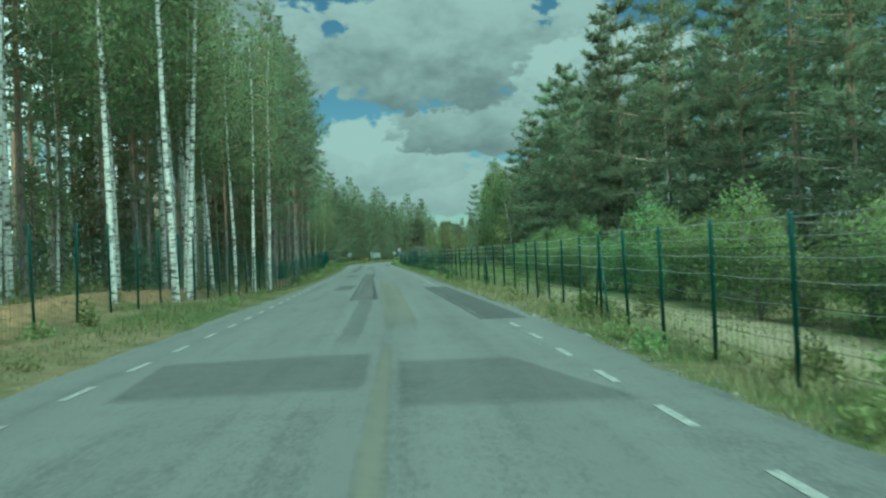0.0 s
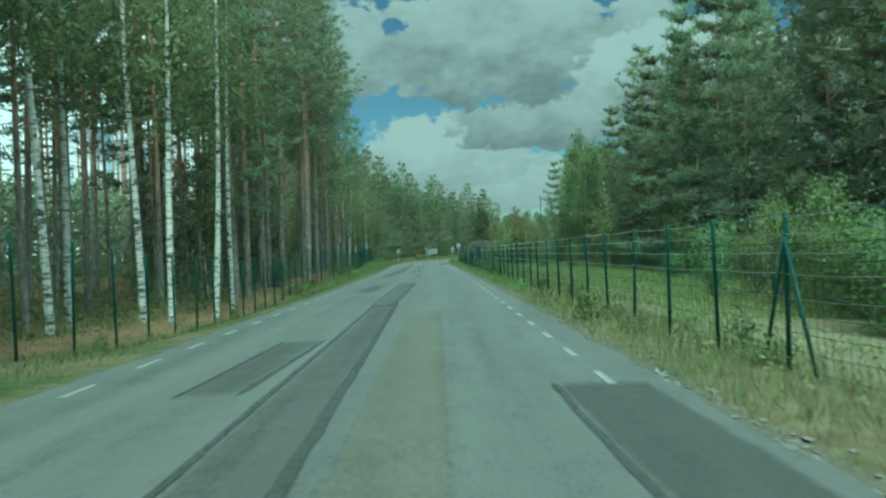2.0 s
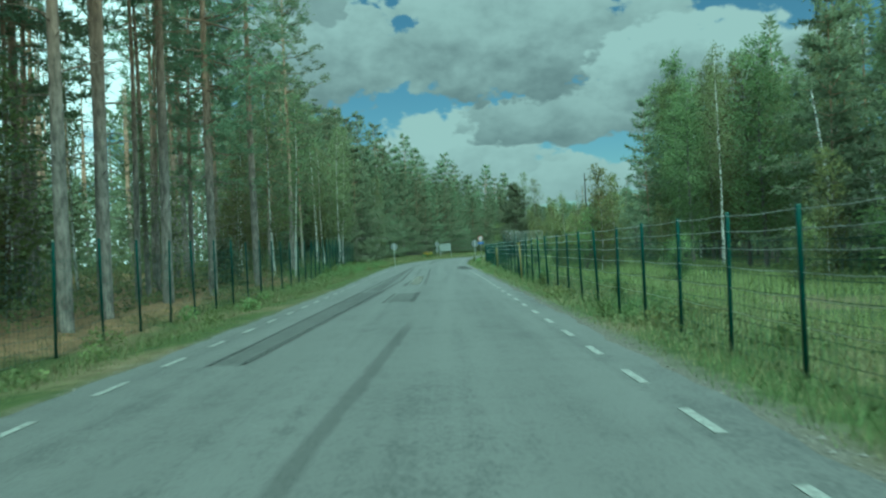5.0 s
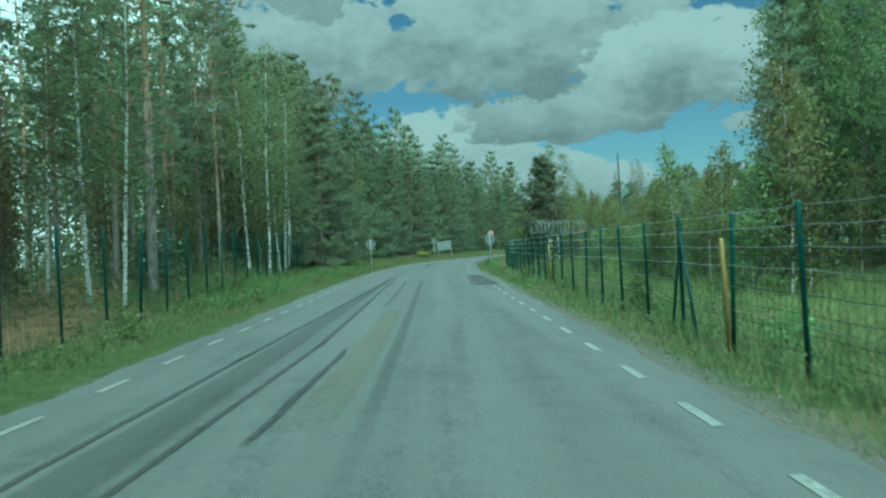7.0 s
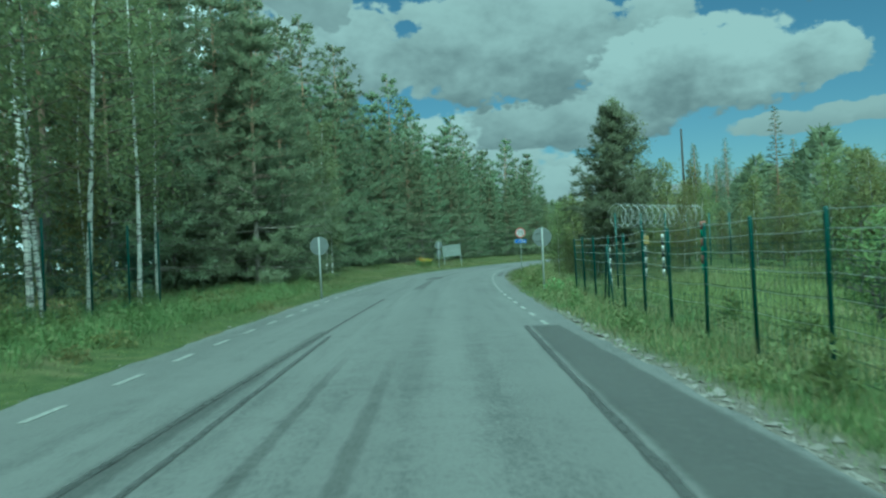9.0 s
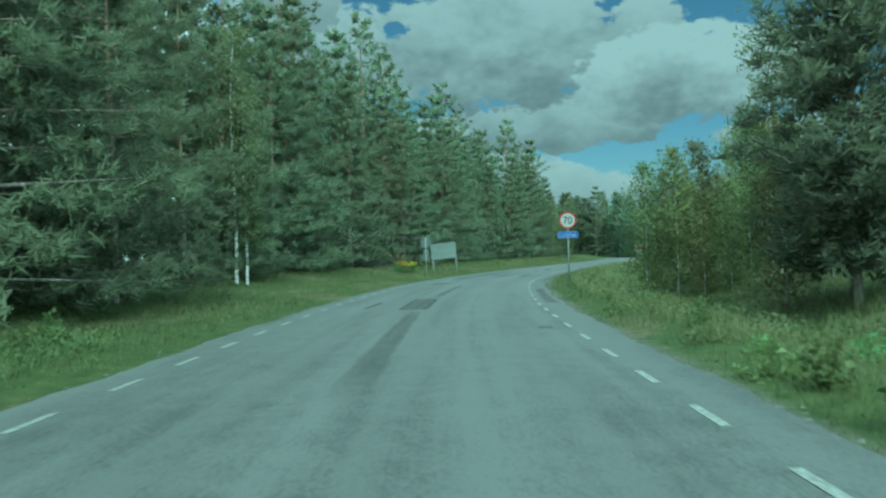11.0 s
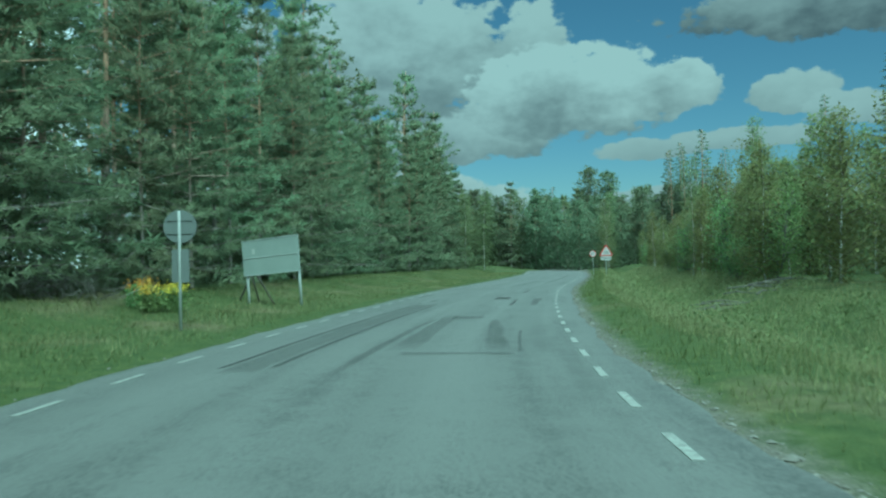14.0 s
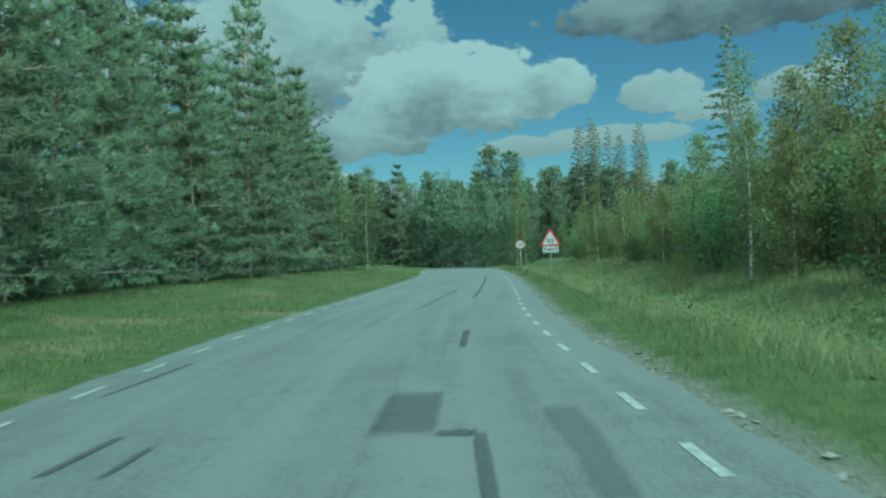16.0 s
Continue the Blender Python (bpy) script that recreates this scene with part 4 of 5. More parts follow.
# the large board turned away from the road
bd = thing("information_board", "large grey metal board on two legs, seen from behind", "sign board", at=pose(-16.82, 188.5, 0.12, 0, -3.6, -31))
for x in (-1.13, 1.13):
    sh = Shape()
    sh.tube([(x, 0.06, -0.4), (x, 0.06, 2.28)], [0.045, 0.045], 12)
    part("leg", sh, M_GALV, bd, smooth=True)
for z0, z1 in ((1.10, 1.70), (1.712, 2.32)):
    sh = Shape()
    sh.box(-1.22, -0.02, z0, 1.22, 0.01, z1)
    part("panel", sh, M_BOARD, bd, "grey sheet metal panel")
sh = Shape()
for z in (1.104, 1.70, 2.316):
    sh.box(-1.23, -0.035, z - 0.012, 1.23, -0.02, z + 0.012)
part("frame_rail", sh, M_GALV, bd)
part("sticker", plate_shape(0.13, 0.19, 0.004, 0.01), M_WHITE, bd, "small white sticker", at=pose(-0.72, -0.025, 1.92))
for x in (-0.98, -0.8):
    sh = Shape()
    sh.tube([(x, 0.05, 1.3), (x - 0.1 + (x + 0.9) * 3, 0.9, -0.2)], [0.03, 0.03], 8)
    part("brace", sh, M_WOOD, bd, "leaning wooden strut", True)

# ---- border line across the meadow end: coil, striped posts ----
coil = thing("razor_wire_coil", "coil of grey razor wire stretched above the end fence", "razor wire", at=pose(-5.9, 136.6, 2.35, 0, 0, 36))
sh = Shape()
turns, seg = 26, 14
pts = []
for i in range(turns * seg + 1):
    u = i / seg
    rr = 0.42 + 0.06 * math.sin(u * 3.1)
    a = 2 * math.pi * u
    pts.append((u * 0.2 + 0.03 * math.sin(a), rr * math.cos(a) + 0.02 * u, 0.25 + rr * math.sin(a)))
sh.tube(pts, [0.008] * len(pts), 4)
part("coil", sh, M_GALV, coil, smooth=True)
for i in range(6):
    sh = Shape()
    sh.tube([(i * 1.5, 0.15 * i, -2.7), (i * 1.5, 0.15 * i, 0.35)], [0.035, 0.035], 8)
    part("post", sh, M_FENCE, coil, smooth=True)
for z in (-1.9, -1.5, -1.1, -0.7, -0.3, 0.0):
    sh = Shape()
    sh.tube([(0, 0, z), (7.5, 0.75, z)], [0.006, 0.006], 4)
    part("wire", sh, M_WIRE, coil)


def striped_post(x, y, h, r, bands, label, cap=None, lean=0.0):
    z0 = ground_z(*arc_near(x, y)) if y < 240 else 0
    sp = thing("striped_post", label, "border post", "border posts", at=pose(x, y, z0, lean, lean, 0))
    n = len(bands)
    for i, mt in enumerate(bands):
        sh = Shape()
        sh.tube([(0, 0, h * i / n - (0.3 if i == 0 else 0)), (0, 0, h * (i + 1) / n)], [r, r], 12)
        part("band", sh, mt, sp, smooth=True)
    if cap:
        sh2 = Shape()
        sh2.box(-0.16, -r - 0.02, h - 0.36, 0.16, -r - 0.006, h - 0.02)
        part("plate", sh2, cap, sp, "yellow plate")
    return sp


BW = [M_BLACK, M_WHITE] * 4
striped_post(-5.8, 139.5, 1.75, 0.06, BW, "slim black and white striped border post in tall grass", lean=-1)
striped_post(-4.5, 138.6, 1.8, 0.055, BW, "slim black and white striped post with a yellow plate", M_YELLOW)
striped_post(-4.05, 137.2, 1.8, 0.055, BW, "slim black and white striped border post beside the fence")
striped_post(-2.4, 137.6, 2.0, 0.11, [M_GREENP, M_FADED] * 3, "stout red and green banded border post")
# tall bare pole among the young trees
sh = Shape()
sh.tube([(0, 0, -0.5), (0.1, 0, 6), (0.05, 0, 12.6)], [0.16, 0.13, 0.09], 10)
bp = part("bare_pole", sh, M_TAR, smooth=True, at=pose(6.9, 183, 0.2))
tagged(bp, "tall bare dark wooden pole among young trees", "pole")


# ---- trees ----
def bent(rng, h, lean, n=8, wob=0.12):
    d = rng.random() * 6.28
    pts, x, y = [], 0.0, 0.0
    for i in range(n + 1):
        u = i / n
        x = lean * h * u * math.cos(d) + wob * math.sin(u * 5 + d) * u
        y = lean * h * u * math.sin(d) + wob * math.cos(u * 4 + d) * u
        pts.append(Vector((x, y, h * u)))
    return pts


def along(pts, u):
    k = u * (len(pts) - 1)
    i = min(int(k), len(pts) - 2)
    return pts[i].lerp(pts[i + 1], k - i)


def pine_shapes(seed, h=17.0, bare=0.5, spread=2.6, limbs=46, tufts=9, blades=9, r=0.16, low=0.0, dead=10, wid=0.055, size=1.0, inner=0.35):
    """Scots pine: straight trunk, whorls of limbs, needle tufts at their ends."""
    rng = np.random.default_rng(seed)
    trunk, limb, crown = Shape(), Shape(), Shape()
    pts = bent(rng, h, 0.012, 9)
    trunk.tube([(pts[0].x, pts[0].y, -0.4)] + pts, [r * 1.25] + [r * (1.12 - 0.95 * i / 9) for i in range(10)], 9)
    for i in range(dead):
        u = 0.12 + (bare - 0.1) * rng.random()
        p = along(pts, u)
        a, L = rng.random() * 6.28, 0.5 + 1.6 * rng.random()
        q = p + Vector((math.cos(a) * L, math.sin(a) * L, -0.1 + 0.25 * rng.random() * L))
        m = p.lerp(q, 0.5) + Vector((0, 0, 0.1))
        limb.tube([p, m, q], [0.022, 0.014, 0.006], 4, False)
    C, W, A = [], [], []
    for i in range(limbs):
        u = bare + (1 - bare) * ((i - i % 4 * 0.7 + rng.random()) if low == 0 else (i - i % 5 * 0.8 + rng.random() * 0.9)) / limbs
        u = min(max(u, bare), 0.99)
        rel = (u - bare) / (1 - bare)
        prof = (0.55 + 0.45 * min(1, rel * 3)) * (1 - rel ** 2.2) + 0.12 if low == 0 else (1 - rel ** 1.4) + 0.14
        L = spread * prof * (0.6 + 0.6 * rng.random())
        a = i * 1.72 + rng.random() * 0.9
        up = -0.12 + 0.75 * rel ** 1.4 + 0.1 * rng.normal()
        p = along(pts, u)
        d = Vector((math.cos(a), math.sin(a), up)).normalized()
        m = p + d * L * 0.5 + Vector((0, 0, -0.05 * L))
        q = p + d * L + Vector((0, 0, 0.07 * L))
        limb.tube([p, m, q] if low == 0 else [p, q], [0.02 + 0.01 * L, 0.016, 0.006] if low == 0 else [0.02 + 0.01 * L, 0.006], 3, False)
        # flat sprays of needle tufts, thickest towards the limb's end
        n = max(4, int(tufts * (0.4 + 0.7 * L / spread)))
        side = Vector((-math.sin(a), math.cos(a), 0))
        for j in range(n):
            w = inner + (1.04 - inner) * (j + rng.random()) / n
            c = p.lerp(m, w * 2) if w < 0.5 else m.lerp(q, w * 2 - 1)
            off = rng.normal() * 0.26 * L * (0.3 + w * (1.25 - w))
            C.append(c + side * off + Vector((0, 0, (0.085 if low == 0 else 0.055) * rng.normal() * (1 + 0.5 * L) + 0.03)))
            W.append(d * 0.8 + side * off * 0.9 / max(L, 0.4) + Vector((0, 0, 0.3)))
            A.append((math.cos(a) * 0.55, math.sin(a) * 0.55, 0.75))
    C, W, A = (np.repeat(np.array(q), blades, 0) for q in (C, W, A))
    N = len(C)
    way = unit(W + rng.normal(size=(N, 3)) * (0.8, 0.8, 0.7))
    crown.blades(C + rng.normal(size=(N, 3)) * (0.1, 0.1, 0.06), way, size * (0.14 + 0.14 * rng.random(N)), wid, rng, unit(A + way * 0.3 + rng.normal(size=(N, 3)) * 0.14))
    return trunk, limb, crown


def spruce_shapes(seed, h=15.0, spread=2.4, limbs=90, blades=46, r=0.15, base=0.06):
    rng = np.random.default_rng(seed)
    trunk, limb, crown = Shape(), Shape(), Shape()
    pts = bent(rng, h, 0.006, 6, 0.05)
    trunk.tube([(0, 0, -0.4)] + pts, [r * 1.2] + [r * (1.1 - 1.0 * i / 6) for i in range(7)], 8)
    C, W = [], []
    for i in range(limbs):
        u = base + (1 - base) * (i / limbs) ** 0.9
        L = spread * (1 - u) ** 0.85 * (0.75 + 0.4 * rng.random()) + 0.15
        a = i * 2.4 + rng.random() * 0.6
        p = along(pts, u)
        d = Vector((math.cos(a), math.sin(a), -0.25 + 0.5 * u))
        q = p + d * L
        limb.tube([p, q], [0.025, 0.006], 4, False)
        n = max(6, int(blades * L / spread))
        w = rng.random(n) ** 0.7
        c = np.array(p)[None] + np.array(d * L)[None] * w[:, None]
        side = np.array((-math.sin(a), math.cos(a), 0.0))
        c = c + side[None] * (rng.normal(size=n) * 0.16 * L)[:, None] + rng.normal(size=(n, 3)) * 0.05
        C.append(c)
        W.append(np.repeat(np.array(d)[None], n, 0) + side[None] * rng.normal(size=n)[:, None] * 0.7 + np.array((0, 0, -0.45))[None] * rng.random(n)[:, None])
    C, W = np.concatenate(C), np.concatenate(W)
    W /= np.linalg.norm(W, axis=1)[:, None]
    out = unit(np.c_[C[:, :2], np.full(len(C), 0.9)]) + W * 0.3
    crown.blades(C, W, 0.22 + 0.2 * rng.random(len(C)), 0.12, rng, unit(out + rng.normal(size=C.shape) * 0.22))
    return trunk, limb, crown


def broad_shapes(seed, h=16.0, bare=0.35, spread=2.4, limbs=34, leaf=0.15, per=46, r=0.11, droop=0.5, lean=0.03, stems=1, up0=0.9):
    """Birch or aspen: slim trunk, rising limbs, sprays of small leaves that hang from their ends."""
    rng = np.random.default_rng(seed)
    trunk, limb, crown = Shape(), Shape(), Shape()
    C = []
    for st in range(stems):
        hh = h * (1 if st == 0 else 0.7 + 0.25 * rng.random())
        pts = bent(rng, hh, lean * (1 if stems == 1 else 3.0), 8, 0.18)
        trunk.tube([(pts[0].x, pts[0].y, -0.4)] + pts, [r * 1.3] + [r * (1.1 - 1.0 * i / 8) + 0.006 for i in range(9)], 8)
        for i in range(limbs // stems):
            u = bare + (1 - bare) * (i + rng.random()) * stems / limbs
            u = min(u, 0.99)
            rel = (u - bare) / (1 - bare)
            L = spread * (0.45 + 0.9 * rel) * (1.12 - rel) * (0.7 + 0.6 * rng.random()) + 0.25
            a = i * 2.4 + rng.random() * 1.2
            p = along(pts, u)
            d = Vector((math.cos(a), math.sin(a), up0 * (0.6 + 0.6 * rng.random()))).normalized()
            m = p + d * L * 0.6
            q = m + Vector((math.cos(a), math.sin(a), -0.1)) * L * 0.45
            limb.tube([p, m, q] if spread > 2 else [p, q], [0.012 + 0.012 * L, 0.014, 0.005], 3, False)
            n = int(per * (0.35 + L / spread))
            w = 0.2 + 0.8 * rng.random(n)
            base = np.where((w < 0.6)[:, None], np.array(p) + (np.array(m) - np.array(p)) * (w / 0.6)[:, None], np.array(m) + (np.array(q) - np.array(m)) * ((w - 0.6) / 0.4)[:, None])
            # leaves hang in a few sprays round each limb
            k = 5
            spray = rng.normal(size=(k, 3)) * (0.26 * L + 0.1)
            pick = rng.integers(0, k, n)
            c = base + spray[pick] * 0.8 + rng.normal(size=(n, 3)) * (0.10 * L + 0.08)
            c[:, 2] -= droop * rng.random(n) ** 2 * L * 0.5
            C.append(c)
        top = along(pts, 0.985)
        C.append(np.array(top)[None] + rng.normal(size=(14, 3)) * (0.18, 0.18, 0.35))
    C = np.concatenate(C)
    out = unit(C - (0, 0, h * 0.5)) + (0, 0, 0.45)
    crown.leaves(C, leaf, rng, droop, unit(out + rng.normal(size=C.shape) * 0.3))
    return trunk, limb, crown


def tree(kind, shapes, bark, leaf, label, category, group):
    t = thing(kind, label, category, group, at=pose(0, 0, -60))
    host = shapes[2] if bark == M_BIRCH else shapes[0]
    n = len(host.f)
    if shapes[1].c:
        host.add(np.concatenate(shapes[1].v), shapes[1].f)
    part("trunk", shapes[0], bark, t, smooth=True)
    me = part("crown", shapes[2], leaf, t).data
    if bark == M_BIRCH:
        # thin dark twigs among the leaves
        me.materials.append(M_TWIG)
        me.polygons.foreach_set("material_index", [0] * n + [1] * (len(me.polygons) - n))
    return t


T_PINE = [tree("pine_tree", pine_shapes(10 + i, 18.0 + i, (0.24, 0.42, 0.3, 0.5)[i], 3.0, 46, 11, 14, 0.14, 0.0, 16, 0.06, 1.3), M_PINE, L_PINE,
               "tall forest pine with bare reddish trunk and high crown", "pine tree", "forest pines") for i in range(4)]
T_POLE = [tree("pine_tree", pine_shapes(26 + i, 16.5 + i, (0.54, 0.6, 0.66)[i], 2.0, 26, 9, 11, 0.1, 0.0, 22, 0.06, 1.25), M_PINE, L_PINE,
               "slim tall pine with a long bare grey trunk and dead twigs", "pine tree", "forest pines") for i in range(3)]
T_PINE_B = [tree("pine_tree", pine_shapes(20 + i, 18.5 + i, (0.34, 0.46)[i], 3.0, 40, 10, 8, 0.13, 0.0, 4, 0.15, 1.5), M_PINE, L_PINE,
                 "tall pine standing deeper in the wood", "pine tree", "forest pines") for i in range(2)]
T_EDGE = [tree("pine_tree", pine_shapes(30 + i, 15.0 + 1.2 * i, 0.05, 3.0, 84, 13, 17, 0.075, 1.0, 2, 0.055, 1.45, 0.1), M_PINE, L_PINE,
               "broad green pine branched low at the forest edge", "pine tree", "forest edge pines") for i in range(4)]
T_NEAR = [tree("pine_tree", pine_shapes(36 + i, 13.0, 0.06, 3.6, 70, 18, 24, 0.12, 1.0, 6, 0.042, 1.4, 0.25), M_PINE, L_PINE,
               "spreading roadside pine with long low needle sprays", "pine tree", "forest edge pines") for i in range(2)]
T_EDGE_B = [tree("pine_tree", pine_shapes(40 + i, 15.0 + 1.5 * i, 0.03, 3.1, 70, 12, 11, 0.07, 1.0, 0, 0.1, 1.8, 0.1), M_PINE, L_PINE,
                 "broad green pine branched low beyond the meadow", "pine tree", "far forest pines") for i in range(3)]
T_LONE = [tree("pine_tree", pine_shapes(47, 8.4, 0.1, 2.3, 96, 18, 18, 0.11, 0.0, 2, 0.055, 1.2, 0.1), M_PINE, L_SPRUCE, "lone rounded pine standing at the meadow end", "pine tree", "")]
T_BIRCH = [tree("birch_tree", broad_shapes(50 + i, 17.0 + i, 0.38, 2.5, 36, 0.15, 84, 0.11), M_BIRCH, L_BIRCH,
                "tall birch with a white black-marked trunk and hanging green leaves", "birch tree", "forest birches") for i in range(4)]
T_LOWB = [tree("birch_tree", broad_shapes(60 + i, 13.0 + i, 0.03, 2.8, 50, 0.2, 76, 0.07, 0.6), M_BIRCH, L_BIRCH,
                "leafy birch with foliage hanging nearly to the ground", "birch tree", "roadside birches") for i in range(2)]
T_ASPEN = [tree("aspen_tree", broad_shapes(70 + i, 16.0 + i, 0.12, 3.4, 60, 0.19, 130, 0.15, 0.3, 0.01), M_DEAD, L_CROWN,
                "tall leafy aspen with a dense rounded green crown", "aspen tree", "meadow edge trees") for i in range(2)]
T_YOUNG = [tree("young_birch", broad_shapes(80 + i, 7.0 + 0.7 * i, 0.03, 1.6, 44, 0.18, 40, 0.045, 0.5, 0.02, 1, 1.1), M_BIRCH, L_ASPEN,
                "slender young birch with small green leaves beside the verge", "young tree", "young birches") for i in range(4)]
T_SLIM = [tree("birch_tree", broad_shapes(85 + i, 11.0 + i, 0.25, 1.5, 40, 0.125, 64, 0.06, 0.5, 0.03), M_BIRCH, L_BIRCH,
               "slender birch with a thin white trunk behind the fence", "birch tree", "forest birches") for i in range(2)]
T_ROADB = [tree("birch_tree", broad_shapes(88, 11.0, 0.2, 2.1, 48, 0.13, 90, 0.075, 0.6, 0.02), M_BIRCH, L_BIRCH,
                "pale leafy birch with a white trunk before the pines", "birch tree", "roadside birches")]
T_FAR = [tree("pine_tree", broad_shapes(120 + i, 14.0 + 1.5 * i, 0.01, 4.2, 62, 0.42, 56, 0.1, 0.25, 0.01, 1, 0.35), M_PINE, L_SPRUCE,
              "dense dark pine with a rounded crown beyond the last bend", "pine tree", "far forest pines") for i in range(3)]
T_THICK = [tree("young_birch", broad_shapes(130 + i, 7.0 + 0.6 * i, 0.02, 1.9, 60, 0.15, 60, 0.045, 0.4, 0.02, 1, 1.2), M_BIRCH, L_ASPEN,
                "dense bushy young birch leafy down to the grass", "young tree", "young birches") for i in range(3)]
T_BUSH = [tree("bush", broad_shapes(90 + i, 2.5 + 0.4 * i, 0.08, 1.0, 36, 0.085, 60, 0.025, 0.2, 0.08, 4, 1.0), M_DEAD, L_BUSH,
               "fresh green leafy bush growing behind the fence", "bush", "bushes") for i in range(3)]
T_SPRUCE = [tree("spruce_tree", spruce_shapes(100 + i, 14.0 + 3 * i), M_PINE, L_SPRUCE,
                 "dark green spruce with drooping needle branches", "spruce tree", "forest spruces") for i in range(2)]
T_LITTLE = [tree("young_spruce", spruce_shapes(110, 2.4, 1.0, 40, 22, 0.03, 0.03), M_PINE, L_SPRUCE,
                 "small young spruce in the grass under the pines", "young tree", "young spruces")]
ALL_PROTO = T_ROADB + T_POLE + T_NEAR + T_THICK + T_FAR + T_SLIM + T_LONE + T_LOWB + T_PINE + T_PINE_B + T_EDGE + T_EDGE_B + T_BIRCH + T_ASPEN + T_YOUNG + T_BUSH + T_SPRUCE + T_LITTLE
rt = random.Random(11)


def plant(kinds, y, lat, scale=1.0, lean=0.0, i=None):
    t = kinds[i if i is not None else rt.randrange(len(kinds))]
    return copy_thing(t, place(y, lat, rt.random() * 360, lean, scale * (0.9 + 0.2 * rt.random())))


def plant_xy(kinds, x, y, scale=1.0, lean=0.0):
    s, lat = arc_near(x, y)
    z = float(rise(y, lat)) if y < 262 else -0.1
    return copy_thing(kinds[rt.randrange(len(kinds))], pose(x, y, z - 0.05, lean, 0, rt.random() * 360) @ Matrix.Scale(scale, 4))


# birches that stand singly at the forest edge
for x, y, sc in ((-8.9, 24.6, 1.0), (-9.7, 28.2, 1.05), (-10.3, 29.6, 0.95), (-11.0, 30.3, 1.0), (-11.8, 26.8, 0.9), (-13.1, 37.8, 1.0), (-12.3, 36.2, 0.95),
                 (-12.4, 48.4, 1.0), (-13.7, 49.0, 1.05), (-12.3, 51.9, 0.95), (-13.6, 43.6, 1.0), (-15.0, 46.7, 1.0), (-12.6, 33.5, 1.0), (-13.9, 40.8, 0.9),
                 (-9.6, 21.5, 0.9), (-11.5, 19.0, 1.0), (-13.2, 22.5, 1.0), (-14.4, 30.8, 1.0), (-12.9, 55.2, 0.9), (-22.6, 126.1, 0.8)):
    plant_xy(T_BIRCH, x, y, sc, rt.uniform(-2, 2))
for x, y, sc in ((-19.5, 104.7, 1.05), (-17.9, 103.7, 0.9), (-19.0, 119.2, 1.0), (-19.8, 124.2, 1.0), (-20.6, 121.0, 0.9), (-19.3, 121.8, 0.85), (-20.9, 128.6, 1.0), (-21.8, 131.5, 0.85)):
    plant_xy(T_SLIM, x, y, sc, rt.uniform(-3, 3))
plant_xy(T_ROADB, -23.65, 160.8, 1.0)
plant_xy(T_ROADB, -26.05, 167.0, 0.95)
plant_xy(T_ROADB, -23.4, 161.4, 0.8)
plant(T_NEAR, 150.5, -9.2, 1.0)
plant(T_NEAR, 145.0, -9.0, 1.0)
plant(T_NEAR, 164.0, -11.6, 0.95)
plant(T_NEAR, 172.0, -11.9, 0.95)
plant_xy(T_PINE, -19.65, 108.8, 1.1)
# mixed wood behind the long fence
y = -4.0
while y < 132:
    for row, lat in enumerate((-10.4, -13.2, -17.0)):
        if (row == 2 and rt.random() < 0.5) or (row == 1 and 56 < y < 106 and rt.random() < 0.4):
            continue
        tall = 1.18 if 56 < y < 106 else 0.82 if y > 110 else 1.0
        if row == 0 and 58 < y < 106:
            lat = -8.3
        yy, ll = y + rt.uniform(-1.4, 1.4), lat + rt.uniform(-0.7, 0.7)
        birchy = (y < 54 and row < 2 and rt.random() < 0.4) or (y > 100 and rt.random() < 0.2)
        if row == 0 and (10 < y < 56 or y > 100) and rt.random() < 0.7:
            continue
        if birchy:
            plant(T_BIRCH, yy, ll, 0.95 * tall, rt.uniform(-2, 2))
        elif y < 96 and rt.random() < 0.08:
            plant(T_SPRUCE, yy, ll, 0.8)
        else:
            plant(T_PINE if row < 2 else T_PINE_B, yy, ll, tall, rt.uniform(-1.5, 1.5))
    y += 3.5
for i in range(54):
    plant(T_YOUNG if i % 4 else T_SLIM, rt.uniform(0, 132), -rt.uniform(9.8, 17), rt.uniform(0.5, 1.0), rt.uniform(-4, 4))
for i in range(42):
    plant(T_POLE, 34 + 1.55 * i + rt.uniform(-0.6, 0.6), -rt.uniform(9.6, 16.0), rt.uniform(0.9, 1.05), rt.uniform(-1.5, 1.5))
for yy, ll, sc in ((68.3, -8.0, 0.72), (112, -9.5, 1.2), (30, -9.0, 0.8), (73, -9.6, 0.9), (98, -9.9, 1.0)):
    plant(T_LITTLE, yy, ll, sc)
# pines along the meadow strip and the bend
y = 133.0
while y < 262:
    edge = float(np.interp(y, (133, 150, 168, 190, 205), (-10.2, -11.0, -12.4, -11.6, -12.8)))
    for row in range(3):
        if row == 2 and y > 205:
            continue
        lat = edge - (0, 2.7, 6.0)[row]
        kinds = T_EDGE if row == 0 and y < 216 else T_EDGE_B if rt.random() < 0.6 or row == 0 else T_PINE_B
        plant(kinds, y + rt.uniform(-1, 1), lat + rt.uniform(-0.8, 0.8), (0.92 if y < 214 else 0.8) if row == 0 else 1.05, rt.uniform(-1.5, 1.5))
    y += 3.6
